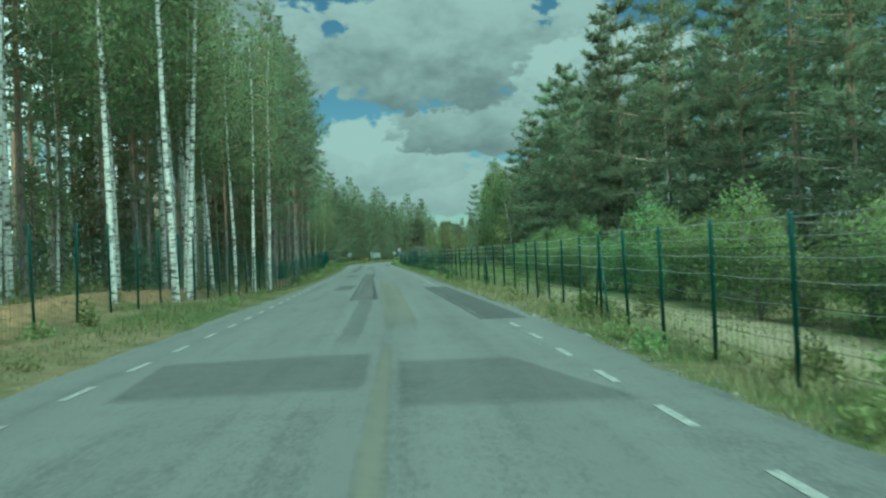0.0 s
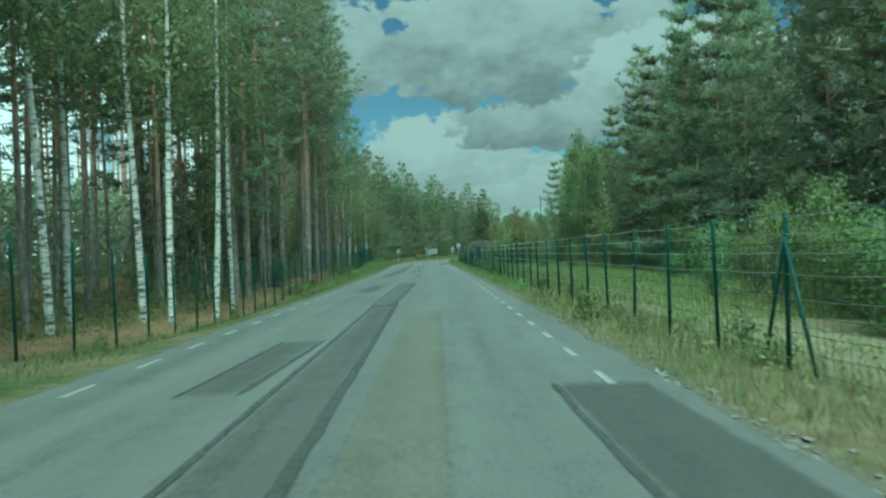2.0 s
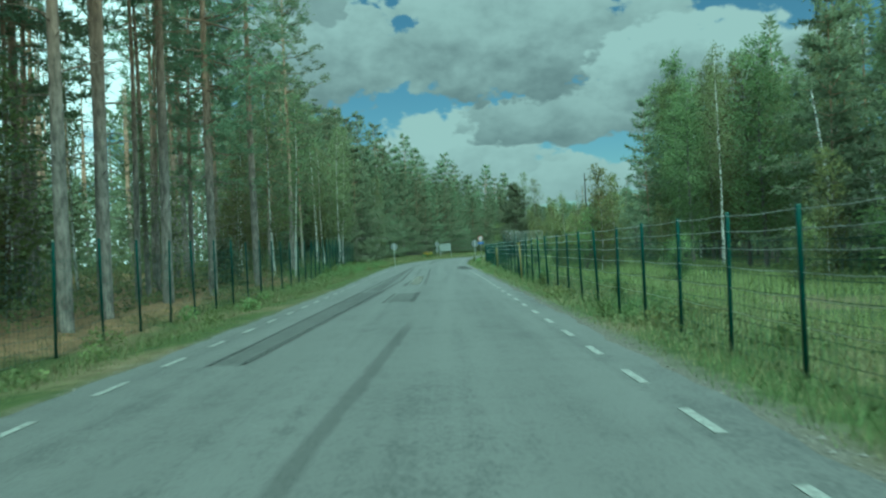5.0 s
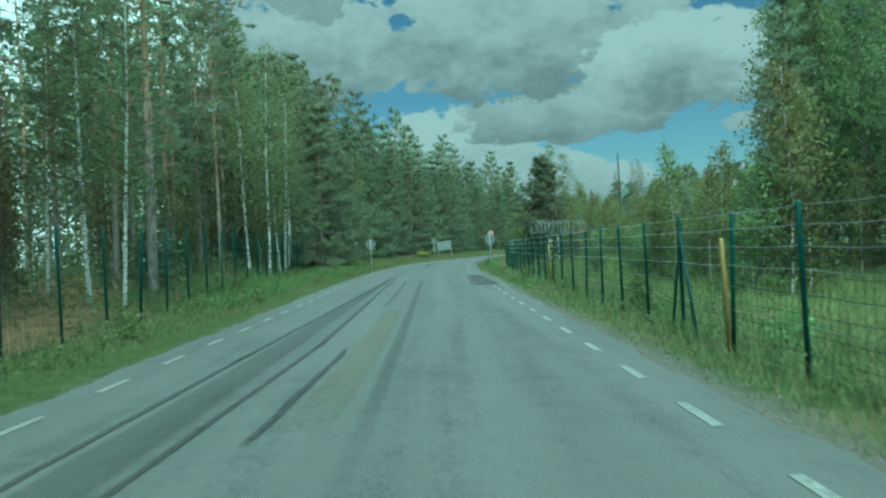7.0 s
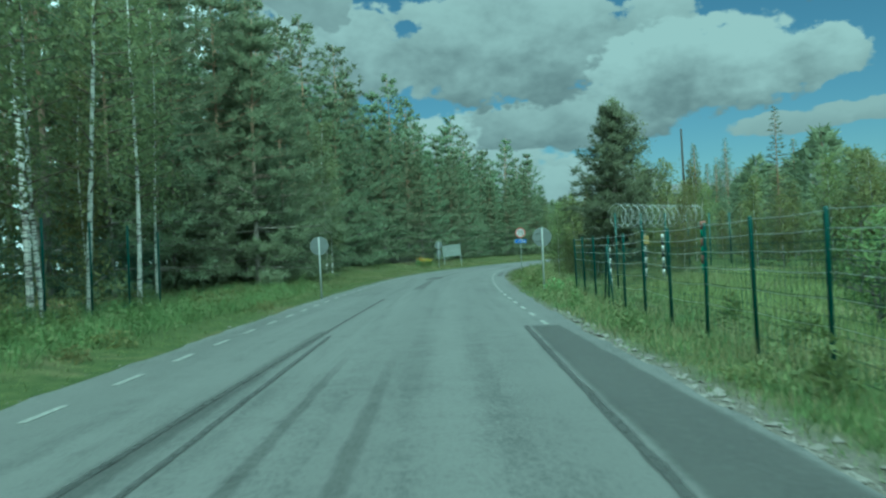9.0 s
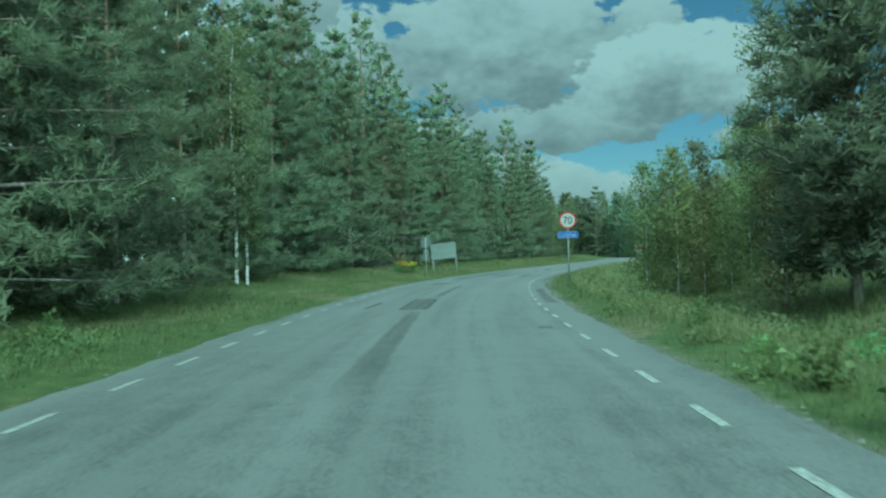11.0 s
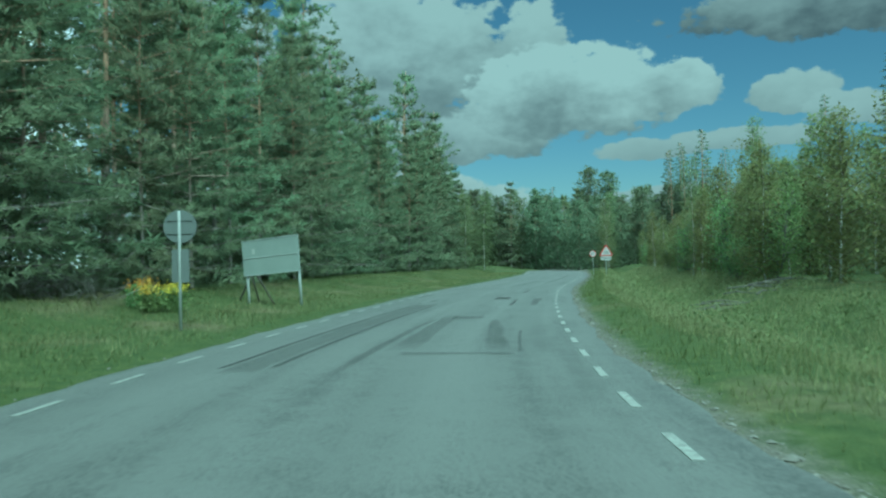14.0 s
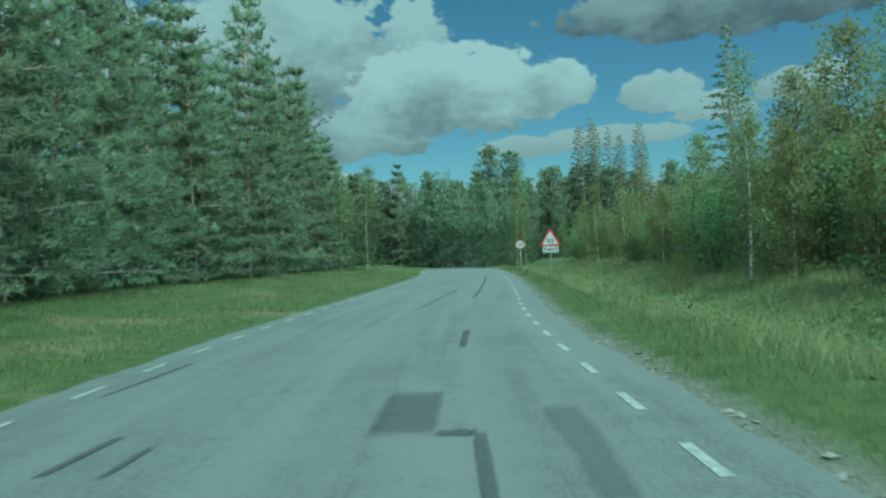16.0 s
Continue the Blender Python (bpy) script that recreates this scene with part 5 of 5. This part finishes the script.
# tall wood beyond the meadow
y = -8.0
while y < 134:
    for row, lat in enumerate((18.6, 22.0, 26.0)):
        yy, ll = y + rt.uniform(-1.6, 1.6), lat + rt.uniform(-1.2, 1.2)
        wx = at_y(yy, ll)[0]
        tall = float(np.interp(yy, (60, 85, 100, 130), (1.12, 1.0, 0.72, 0.75)))
        if wx < max(-9.05 + 0.4727 * (yy - 101.8) + 3.2, -7.87 + 0.364 * (yy - 90.2) + 2.6) or (row == 2 and yy < 70):
            continue
        u = rt.random()
        if yy > 96:
            plant(T_ASPEN if u < 0.6 else T_BIRCH if u < 0.8 else T_EDGE_B, yy, ll, tall)
        elif u < 0.6:
            plant(T_EDGE if row == 0 and yy < 48 else T_EDGE_B, yy, ll, tall)
        elif u < 0.68:
            plant(T_SPRUCE, yy, ll, tall * 0.92)
        elif u < 0.88:
            plant(T_PINE_B, yy, ll, 1.0)
        else:
            plant(T_BIRCH, yy, ll, 0.95)
    y += 4.2
for x, y, sc in ((8.2, 123.5, 0.85), (8.4, 128.0, 0.95), (11.0, 131.5, 0.95), (13.0, 133.0, 0.9), (9.6, 125.6, 1.0), (10.0, 118.0, 0.85), (13.5, 127.0, 0.95)):
    plant_xy(T_ASPEN, x, y, sc)
# bushes behind the meadow fence
for i in range(30):
    plant(T_BUSH, 4 + 1.5 * i + rt.uniform(-0.6, 0.6), 9.2 + 0.03 * i + rt.uniform(-0.7, 1.4), rt.uniform(0.72, 1.0))
for yy, ll, sc in ((8, 8.4, 1.1), (11, 9.2, 1.2), (14, 10.5, 1.2), (17.5, 9.8, 1.15), (20.5, 10.8, 1.1), (23, 9.4, 0.9), (27, 10.6, 1.1), (30, 11.8, 1.1), (34, 10.0, 1.0),
                   (37, 9.3, 1.15), (40, 10.4, 1.2), (43, 11.5, 1.0), (45.5, 12.3, 0.9), (62, 13.5, 0.9), (84, 12.5, 1.0), (93, 11.5, 1.0), (113, 11.4, 1.0), (117, 10.2, 1.1), (121, 9.0, 1.1), (125, 11.8, 1.0)):
    plant(T_BUSH, yy, ll, sc * 0.72)
for yy, ll, sc in ((112, 12, 0.55), (117, 13, 0.5), (122, 12.4, 0.5), (127, 14.0, 0.5), (131, 15.0, 0.5), (82, 15.0, 0.7), (88, 15.5, 0.65), (55, 16, 0.6)):
    plant(T_YOUNG, yy, ll, sc)
for i in range(30):
    yy = rt.uniform(110, 140)
    plant(T_YOUNG, yy, rt.uniform(9.6 if yy < 124 else 13.5, 17.0), rt.uniform(0.36, 0.56))
plant_xy(T_YOUNG, 0.3, 105.5, 0.75)
plant_xy(T_YOUNG, 1.3, 106.8, 0.7)
plant_xy(T_BUSH, -0.6, 106.0, 1.2)
plant_xy(T_EDGE, 14.5, 142.0, 0.95)
plant_xy(T_ASPEN, 17.5, 139.0, 0.9)
for yy, ll, sc in ((50, 15.8, 0.9), (57, 16.4, 1.1), (66, 15.6, 1.0), (71, 16.8, 1.2), (79, 16.0, 1.0), (86, 16.6, 1.1)):
    plant(T_BUSH, yy, ll, sc)
# leaning dead birch stem at the wood's edge
sh = Shape()
sh.tube([(0, 0, -0.3), (-0.35, 0, 3.2), (-0.9, 0.1, 7.6)], [0.09, 0.075, 0.03], 8)
ds = part("dead_birch", sh, M_BIRCH, smooth=True, at=pose(9.0, 93.7, -0.1))
tagged(ds, "leaning dead birch stem without leaves at the meadow's far side", "dead tree")
# the lone pine and the young wood past the border line
plant_xy(T_LONE, -4.7, 146.0, 1.0)
for x, y, sc in ((-7.0, 156.8, 0.82), (-6.0, 156.5, 0.95), (-4.8, 157.8, 0.95), (-6.0, 159.6, 0.6), (-3.8, 155.4, 0.95), (-2.6, 157.6, 1.0), (-5.0, 153.6, 0.62), (-1.8, 154.0, 0.85)):
    plant_xy(T_THICK, x, y, sc * 0.72)
plant_xy(T_SLIM, -3.4, 154.6, 0.85)
plant_xy(T_SLIM, -2.0, 155.6, 0.85)
y = 138.0
while y < 262:
    for row, lat in enumerate((9.2, 11.4, 14.0, 17.5)):
        if row == 0 and (y < 146 or 160 < y < 190) or (row == 1 and 160 < y < 176) or (row == 3 and y > 170):
            continue
        plant(T_THICK if row < 2 and 186 < y < 222 else T_YOUNG, y + rt.uniform(-0.9, 0.9), lat + rt.uniform(-0.8, 0.8) + (1.6 if y > 190 else 0), rt.uniform(0.55, 0.95) * (1.0 + 0.07 * row) * (0.58 if y < 166 else 0.8 if 180 < y < 206 else 0.7 if y > 208 else 0.9))
    y += 3.3
for i in range(12):
    plant(T_THICK, rt.uniform(196, 214), rt.uniform(13.0, 16.5), rt.uniform(0.6, 0.85))
for i in range(30):
    plant(T_BUSH, rt.uniform(188, 256), rt.uniform(10.2, 12.5), rt.uniform(0.7, 1.2))
for yy, ll, sc in ((168, 18, 0.5), (174, 21, 0.55), (196, 19, 0.7), (205, 21, 0.75), (211, 22, 0.7), (150, 20, 0.5), (144, 17, 0.45)):
    plant(T_SPRUCE, yy, ll, sc)
plant_xy([T_SPRUCE[0]], 7.2, 209.0, 0.66)
plant_xy([T_SPRUCE[0]], 10.5, 208.0, 0.6)
plant_xy([T_SPRUCE[1]], 12.5, 204.0, 0.6)
plant_xy(T_SLIM, 4.5, 204.5, 0.62)
plant_xy(T_SLIM, 6.6, 201.0, 0.68)
# wood that closes the view beyond the last bend
for i in range(46):
    x = -38 + i * 2.0
    y = 291 + rt.uniform(-3, 5) + (6 if x < 0 else 0)
    u = rt.random()
    plant_xy(T_LOWB if u < 0.25 else T_FAR if u < 0.8 else T_EDGE_B if u < 0.9 else T_SPRUCE, x, y, rt.uniform(0.8, 1.1))
for x, y in ((-30, 285), (-25, 283), (-20, 281), (-15, 279), (-10, 276), (-6, 270), (14, 268), (16, 275), (14, 282), (19, 283), (24, 280), (29, 284), (22, 288), (27, 290)):
    plant_xy(T_FAR, x, y, rt.uniform(0.6, 0.85))
for x, y, sc in ((36.0, 289, 1.2), (38.5, 291, 1.3), (41, 290, 1.2), (44.5, 293, 1.15), (47, 291, 1.25),
                 (36.6, 292, 1.22), (38.0, 288, 1.18), (40.0, 293, 1.27), (42.6, 290, 1.12), (45.6, 290, 1.17), (48.4, 293, 1.1)):
    plant_xy([T_SPRUCE[1]], x, y, sc)
for x, y, sc in ((-1.0, 258, 0.7), (-3.2, 262, 0.68), (-6.0, 259, 0.72), (-4.0, 252, 0.62), (13.6, 252, 0.45), (16, 262, 0.6), (19, 270, 0.7)):
    plant_xy(T_LOWB, x, y, sc * 1.15)
for p in ALL_PROTO:
    for o in (*p.children_recursive, p):
        bpy.data.objects.remove(o)

# ---- deeper wood, too dense to count ----
fw_t, fw_c = Shape(), Shape()
rw = np.random.default_rng(77)


def deep(x, y, h, z=0.2, top=1.0, n=620):
    pts = [(x, y, z - 0.5), (x + rw.normal() * 0.15, y, z + h * 0.5), (x, y, z + h)]
    fw_t.tube(pts, [0.13, 0.1, 0.02], 5, False)
    u = rw.random(n) ** 0.8
    zz = z + h * (0.02 + (top - 0.02) * u)
    rad = 2.9 * (1 - u ** 2 * top) * np.sqrt(rw.random(n)) + 0.1
    a = rw.random(n) * 6.28
    c = np.stack([x + rad * np.cos(a), y + rad * np.sin(a), zz], 1)
    w = np.stack([np.cos(a), np.sin(a), 0.4 + 0 * a], 1) + rw.normal(size=(n, 3)) * 0.5
    w /= np.linalg.norm(w, axis=1)[:, None]
    big = 1.5 if y > 280 else 1.0
    fw_c.blades(c, w, big * (0.45 + 0.35 * rw.random(n)), 0.26 * big, rw, unit(np.stack([np.cos(a) * 0.5, np.sin(a) * 0.5, 0.8 + 0 * a], 1) + rw.normal(size=(n, 3)) * 0.25))


for y in np.arange(-10, 262, 3.6):
    for lat in (-23.5, -28, -34):
        x, yy = at_y(min(y, 261), lat + rw.normal() * 1.3)
        if y > 130:
            deep(x, yy + rw.normal(), 16 + 4 * rw.random(), 0.2, 1.0, 640 if y < 195 else 420)
        else:
            deep(x, yy + rw.normal(), 15 + 4 * rw.random(), 0.2, (0.8 if y < 62 else 0.5) if lat < -25 else (0.6 if y < 62 else 0.35), 330)
    if y < 136:
        for lat in (31, 37):
            x, yy = at_y(y, lat + rw.normal() * 1.5)
            deep(x, yy + rw.normal(), 17 + 4 * rw.random())
    else:
        x, yy = at_y(y, 24 + rw.normal() * 2)
        deep(x, yy, 5 + 3 * rw.random())
for x in np.arange(-60, 80, 3.0):
    deep(x, 300 + rw.normal() * 2, 8 + 5 * rw.random(), 0.0, 1.0, 560)
    deep(x, 306 + rw.normal() * 3, 12 + 4 * rw.random(), 0.0, 1.0, 560)
    deep(x, -34 + rw.normal() * 3, 15 + 4 * rw.random())
fo = part("forest_interior_trunks", fw_t, M_PINE)
tagged(fo, "many distant trunks deep in the wood", "forest", kind="stuff")
fo = part("forest_interior_foliage", fw_c, L_PINE)
tagged(fo, "dense dark green foliage deep in the wood", "forest", kind="stuff")


# undergrowth on the forest floor
ug = Shape()
n = 60000
uy, ul = rw.uniform(-5, 132, n), -8.6 - 20 * rw.random(n) ** 1.3
clump = np.sin(uy * 0.8 + ul * 1.3) * np.sin(uy * 0.33 - ul * 0.7)
us = np.interp(uy, G_LINE[:, 1], G_ARC)
ux = np.interp(us, G_ARC, G_LINE[:, 0]) + np.interp(us, G_ARC, G_RIGHT[:, 0]) * ul
uyy = uy + np.interp(us, G_ARC, G_RIGHT[:, 1]) * ul
uh = np.clip(0.35 + 0.9 * clump + 0.09 * (-ul - 9), 0.1, 2.6) * rw.random(n)
ug.leaves(np.stack([ux, uyy, rise(uy, ul) + uh], 1), 0.12, rw, 0.0, unit(rw.normal(size=(n, 3)) * 0.4 + (0.2, -0.2, 0.7)))
tagged(part("undergrowth", ug, L_ASPEN), "low leafy undergrowth on the forest floor", "undergrowth", kind="stuff")


# ---- grass and herbs ----
def drift(y, lat, cell, seed):
    """Smooth random values over the ground, 0 to 1, in cells of that size."""
    g = np.random.default_rng(seed).random((512, 64))
    a, b = (y + 20) / cell, (lat + 20) / cell
    i, j = np.floor(a).astype(int), np.floor(b).astype(int)
    u, v = ss(a - i, 0, 1), ss(b - j, 0, 1)
    q = lambda m, n: g[(i + m) % 512, (j + n) % 64]
    return (q(0, 0) * (1 - u) + q(1, 0) * u) * (1 - v) + (q(0, 1) * (1 - u) + q(1, 1) * u) * v


def grass(name, n, y_rng, lat_rng, hgt, width, material, label, seed, keep=None, lean=0.35):
    r = np.random.default_rng(seed)
    y = r.uniform(*y_rng, n)
    lat = r.uniform(*lat_rng, n)
    patch = 1.5 * (drift(y, lat, 1.7, seed) + 0.6 * drift(y, lat, 0.6, seed + 50) - 0.8)
    ok = r.random(n) < 0.55 + 0.4 * patch
    if keep is not None:
        ok &= keep(y, lat, r)
    y, lat, patch = y[ok], lat[ok], patch[ok]
    s = np.interp(y, G_LINE[:, 1], G_ARC)
    x = np.interp(s, G_ARC, G_LINE[:, 0]) + np.interp(s, G_ARC, G_RIGHT[:, 0]) * lat
    yy = np.interp(s, G_ARC, G_LINE[:, 1]) + np.interp(s, G_ARC, G_RIGHT[:, 1]) * lat
    z = rise(y, lat) - 0.02
    w = r.normal(size=(len(y), 3)) * lean
    w[:, 2] = 1
    w /= np.linalg.norm(w, axis=1)[:, None]
    sh = Shape()
    near = np.clip((np.abs(lat) - 3.3) / 1.2, 0.3, 1)
    sh.blades(np.stack([x, yy, z], 1), w, hgt * (0.5 + 0.8 * r.random(len(y))) * (0.8 + 0.35 * patch) * near, width, r, unit(r.normal(size=w.shape) * 0.35 + (0, 0, 0.9)))
    ob = part(name, sh, material)
    return tagged(ob, label, "grass", kind="stuff")


grass("verge_grass", 90000, (0, 135), (3.75, 7.2), 0.34, 0.012, L_DRY, "dry yellowish grass along the fence", 1, lambda y, l, r: (l < 5.5) | (y > 44) | (r.random(len(y)) < 0.25))
grass("verge_grass", 90000, (30, 135), (3.6, 7.5), 0.34, 0.012, L_GRASS, "green grass along the fence", 2, lambda y, l, r: r.random(len(y)) < 0.35 + 0.65 * ss(y, 35, 95))
grass("verge_grass", 90000, (0, 135), (-7.6, -3.35), 0.2, 0.013, L_GRASS, "short green grass on the verge below the fence", 3, lambda y, l, r: (l > -5.6) | (y > 64))
grass("verge_grass", 30000, (0, 110), (-8.2, -4.2), 0.24, 0.012, L_DRY, "dry brownish grass by the fence foot", 4)
grass("meadow_grass", 150000, (0, 136), (7, 19), 0.42, 0.024, L_MEADOW, "tall pale green meadow grass beyond the fence", 5, lambda y, l, r: (y > 40) | (l > 11))
grass("verge_grass", 170000, (132, 252), (3.6, 10.5), 0.22, 0.011, L_GRASS, "lush green grass on the verge and in the ditch", 6)
grass("verge_grass", 190000, (132, 252), (5.0, 11.5), 0.4, 0.008, L_DRY, "seeding dry grass in the ditch", 7)
grass("verge_grass", 150000, (128, 252), (-13, -3.6), 0.16, 0.014, L_GRASS, "green grass strip before the pines", 8)
grass("verge_grass", 90000, (128, 252), (-11, -4.4), 0.2, 0.01, L_DRY, "dry grass stems in the green strip", 9)

grass("verge_grass", 26000, (104, 142), (-8.6, -4.7), 0.5, 0.014, L_GRASS, "tall lush grass before the end of the long fence", 10)
grass("forest_edge_herbs", 30000, (134, 252), (-16, -9.5), 0.75, 0.03, L_SPRUCE, "dark herbs and seedlings under the forest edge", 11, lambda y, l, r: -l > np.interp(y, (133, 150, 168, 190, 205), (9.6, 10.2, 11.4, 11.2, 13.4)))

# low weeds at the asphalt edge
def weed_mesh(seed, r0, h, leafm):
    rng = np.random.default_rng(seed)
    sh = Shape()
    n = 140
    a, u = rng.random(n) * 6.28, rng.random(n)
    c = np.stack([np.cos(a) * r0 * np.sqrt(u), np.sin(a) * r0 * np.sqrt(u), h * rng.random(n) * (1.1 - u * 0.6)], 1)
    sh.leaves(c, 0.075, rng, 0.0)
    for i in range(10):
        b = rng.random() * 6.28
        sh.tube([(0, 0, -0.05), (math.cos(b) * r0 * 0.6, math.sin(b) * r0 * 0.6, h * 0.8)], [0.006, 0.003], 3, False)
    return sh.mesh("weed", leafm)


WEEDS = [weed_mesh(1, 0.32, 0.4, L_BUSH), weed_mesh(2, 0.22, 0.55, L_GRASS), weed_mesh(3, 0.4, 0.35, L_ASPEN)]
for i in range(140):
    side = rt.choice((1, 1, -1))
    yy = rt.uniform(4, 152 if side > 0 else 140)
    lat = side * rt.uniform(4.2, 6.4)
    ob = new("weed", WEEDS[i % 3])
    ob.matrix_basis = place(yy, lat, rt.random() * 360, 0, rt.uniform(0.6, 1.3))
    tagged(ob, "low leafy green weed clump in the verge grass", "weed", "verge weeds")
# broken lumps of asphalt and stone along the crumbling edge
lump = Shape()
rl = np.random.default_rng(5)
O_V = np.array([(1, 0, 0), (-1, 0, 0), (0, 1, 0), (0, -1, 0), (0, 0, 1), (0, 0, -1)], float)
O_F = [(0, 2, 4), (2, 1, 4), (1, 3, 4), (3, 0, 4), (2, 0, 5), (1, 2, 5), (3, 1, 5), (0, 3, 5)]
for i in range(3600):
    ly = rl.uniform(0, 240)
    ll = rl.choice((1, 1, -1))
    ll *= float((edge_right if ll > 0 else edge_left)(s_of(ly))) + 0.05 + abs(rl.normal()) * 0.2
    x, y2 = at_y(ly, ll)
    r0 = 0.01 + 0.022 * rl.random() ** 3
    a0 = rl.random() * 6.28
    v = O_V * (r0 * (1 + rl.random()), r0, r0 * 0.6) + rl.normal(size=(6, 3)) * r0 * 0.15
    v = np.stack([v[:, 0] * math.cos(a0) - v[:, 1] * math.sin(a0), v[:, 0] * math.sin(a0) + v[:, 1] * math.cos(a0), v[:, 2]], 1)
    lump.add(v + (x, y2, float(rise(ly, ll)) + r0 * 0.3), O_F)
for i in range(900):
    y0, y1, side = ((12, 34, 1), (108, 126, 1), (150, 240, 1))[i % 3]
    ly = rl.uniform(y0, y1)
    ll = float(edge_right(s_of(ly))) + 0.06 + abs(rl.normal()) * 0.16
    x, y2 = at_y(ly, ll)
    r0 = 0.018 + 0.04 * rl.random() ** 2
    a0 = rl.random() * 6.28
    v = O_V * (r0 * (1 + rl.random()), r0, r0 * 0.55) + rl.normal(size=(6, 3)) * r0 * 0.2
    v = np.stack([v[:, 0] * math.cos(a0) - v[:, 1] * math.sin(a0), v[:, 0] * math.sin(a0) + v[:, 1] * math.cos(a0), v[:, 2]], 1)
    lump.add(v + (x, y2, float(rise(ly, ll)) + r0 * 0.25), O_F)
tagged(part("road_edge_gravel", lump, M_STONE), "loose gravel and asphalt crumbs along the road edge", "gravel", kind="stuff")
# goldenrod by the sign board
for x, y in ((-19.5, 183.8), (-19.0, 184.5), (-20.0, 184.6)):
    gsh, fsh = Shape(), Shape()
    rng = np.random.default_rng(int(abs(x * 10)))
    for i in range(34):
        bx, by = rng.normal(size=2) * 0.2
        h = 0.55 + 0.25 * rng.random()
        gsh.tube([(bx * 0.6, by * 0.6, -0.05), (bx, by, h)], [0.008, 0.004], 3, False)
        cc = np.stack([np.full(9, bx), np.full(9, by), np.linspace(0.15, h * 0.85, 9)], 1) + rng.normal(size=(9, 3)) * 0.06
        gsh.leaves(cc, 0.1, rng, 0.0)
        fsh.leaves(np.array([(bx, by, h)]) + rng.normal(size=(10, 3)) * (0.06, 0.06, 0.07), 0.05, rng, 0.0)
    gl = thing("goldenrod", "clump of yellow flowering goldenrod in the grass at the forest edge", "flowers", "goldenrod clumps", at=pose(x, y, ground_z(*arc_near(x, y))))
    part("greenery", gsh, L_BUSH, gl)
    part("blossom", fsh, M_FLOWER, gl, "yellow flower heads")
# heap of dead grey brushwood at the foot of the pines
sh = Shape()
rb = np.random.default_rng(9)
for i in range(170):
    c = rb.normal(size=3) * (0.75, 0.5, 0.0)
    hgt = max(0.1, 0.95 - 0.5 * abs(c[0])) * rb.random()
    d = rb.normal(size=3) * (0.5, 0.4, 0.3)
    p = np.array((c[0], c[1], hgt))
    sh.tube([tuple(p - d * 0.5), tuple(p + rb.normal(size=3) * 0.05), tuple(p + d * 0.5 + (0, 0, 0.1))], [0.012, 0.009, 0.003], 3, False)
bp = part("brush_heap", sh, M_DEAD, at=pose(-22.1, 184.2, ground_z(*arc_near(-22.1, 184.2)) + 0.05))
tagged(bp, "heap of dry grey brushwood at the forest edge", "brushwood", kind="stuff")
# lush herbs where the long fence ends
for i in range(46):
    ob = new("weed", WEEDS[1])
    ob.matrix_basis = place(rt.uniform(112, 142), rt.uniform(-8.4, -5.4), rt.random() * 360, 0, rt.uniform(0.7, 1.1))
    tagged(ob, "tall lush green herb clump before the fence end", "weed", "verge weeds")
# broad-leaved herbs between the grasses
for hi, (hn, hy, hl, hh, hm, hlabel) in enumerate((
        (52000, (138, 250), (5.2, 10.2), 0.55, L_HERB, "leafy green herbs in the ditch grass"),
        (13000, (50, 136), (4.1, 6.6), 0.4, L_HERB, "leafy herbs along the wire fence"),
        (30000, (88, 142), (-8.2, -4.6), 0.4, L_HERB, "lush low herbs on the verge before the forest"),
        (9000, (2, 60), (4.6, 8.0), 0.3, L_DRY, "withered low herbs on the sandy verge"))):
    rh = np.random.default_rng(300 + hi)
    y, lat = rh.uniform(*hy, hn), rh.uniform(*hl, hn)
    thick = drift(y, lat, 1.3, 310 + hi) * 0.7 + drift(y, lat, 0.45, 320 + hi) * 0.5
    ok = thick > 0.5 + 0.25 * rh.random(hn)
    y, lat, thick = y[ok], lat[ok], thick[ok]
    hs_ = np.interp(y, G_LINE[:, 1], G_ARC)
    x = np.interp(hs_, G_ARC, G_LINE[:, 0]) + np.interp(hs_, G_ARC, G_RIGHT[:, 0]) * lat
    yy = y + np.interp(hs_, G_ARC, G_RIGHT[:, 1]) * lat
    z = rise(y, lat) + hh * rh.random(len(y)) ** 0.8 * np.clip(thick * 1.4 - 0.3, 0.15, 1)
    sh = Shape()
    sh.leaves(np.stack([x, yy, z], 1), 0.062, rh, 0.1, unit(rh.normal(size=(len(y), 3)) * 0.35 + (0, -0.25, 0.8)))
    tagged(part("verge_herbs", sh, hm), hlabel, "herbs", kind="stuff")

# cut branches lying in the ditch
for i in range(13):
    x, y = -3.3 + 0.3 * i + rt.uniform(-0.5, 0.5), 184.4 + 0.2 * i + rt.uniform(-0.7, 0.7)
    sh = Shape()
    L = rt.uniform(1.0, 2.4)
    sh.tube([(-L / 2, 0, 0.1), (-L * 0.15, 0.08, 0.2), (L * 0.2, -0.06, 0.17), (L / 2, 0.05, 0.15 + rt.uniform(0, 0.3))], [0.022, 0.019, 0.014, 0.006], 6)
    ob = part("fallen_branch", sh, M_DEAD, smooth=True, at=pose(x, y, ground_z(*arc_near(x, y)) + 0.1, 0, rt.uniform(-6, 6), rt.uniform(-40, 40)))
    tagged(ob, "cut grey branch lying in the tall grass", "branch", "cut branches")
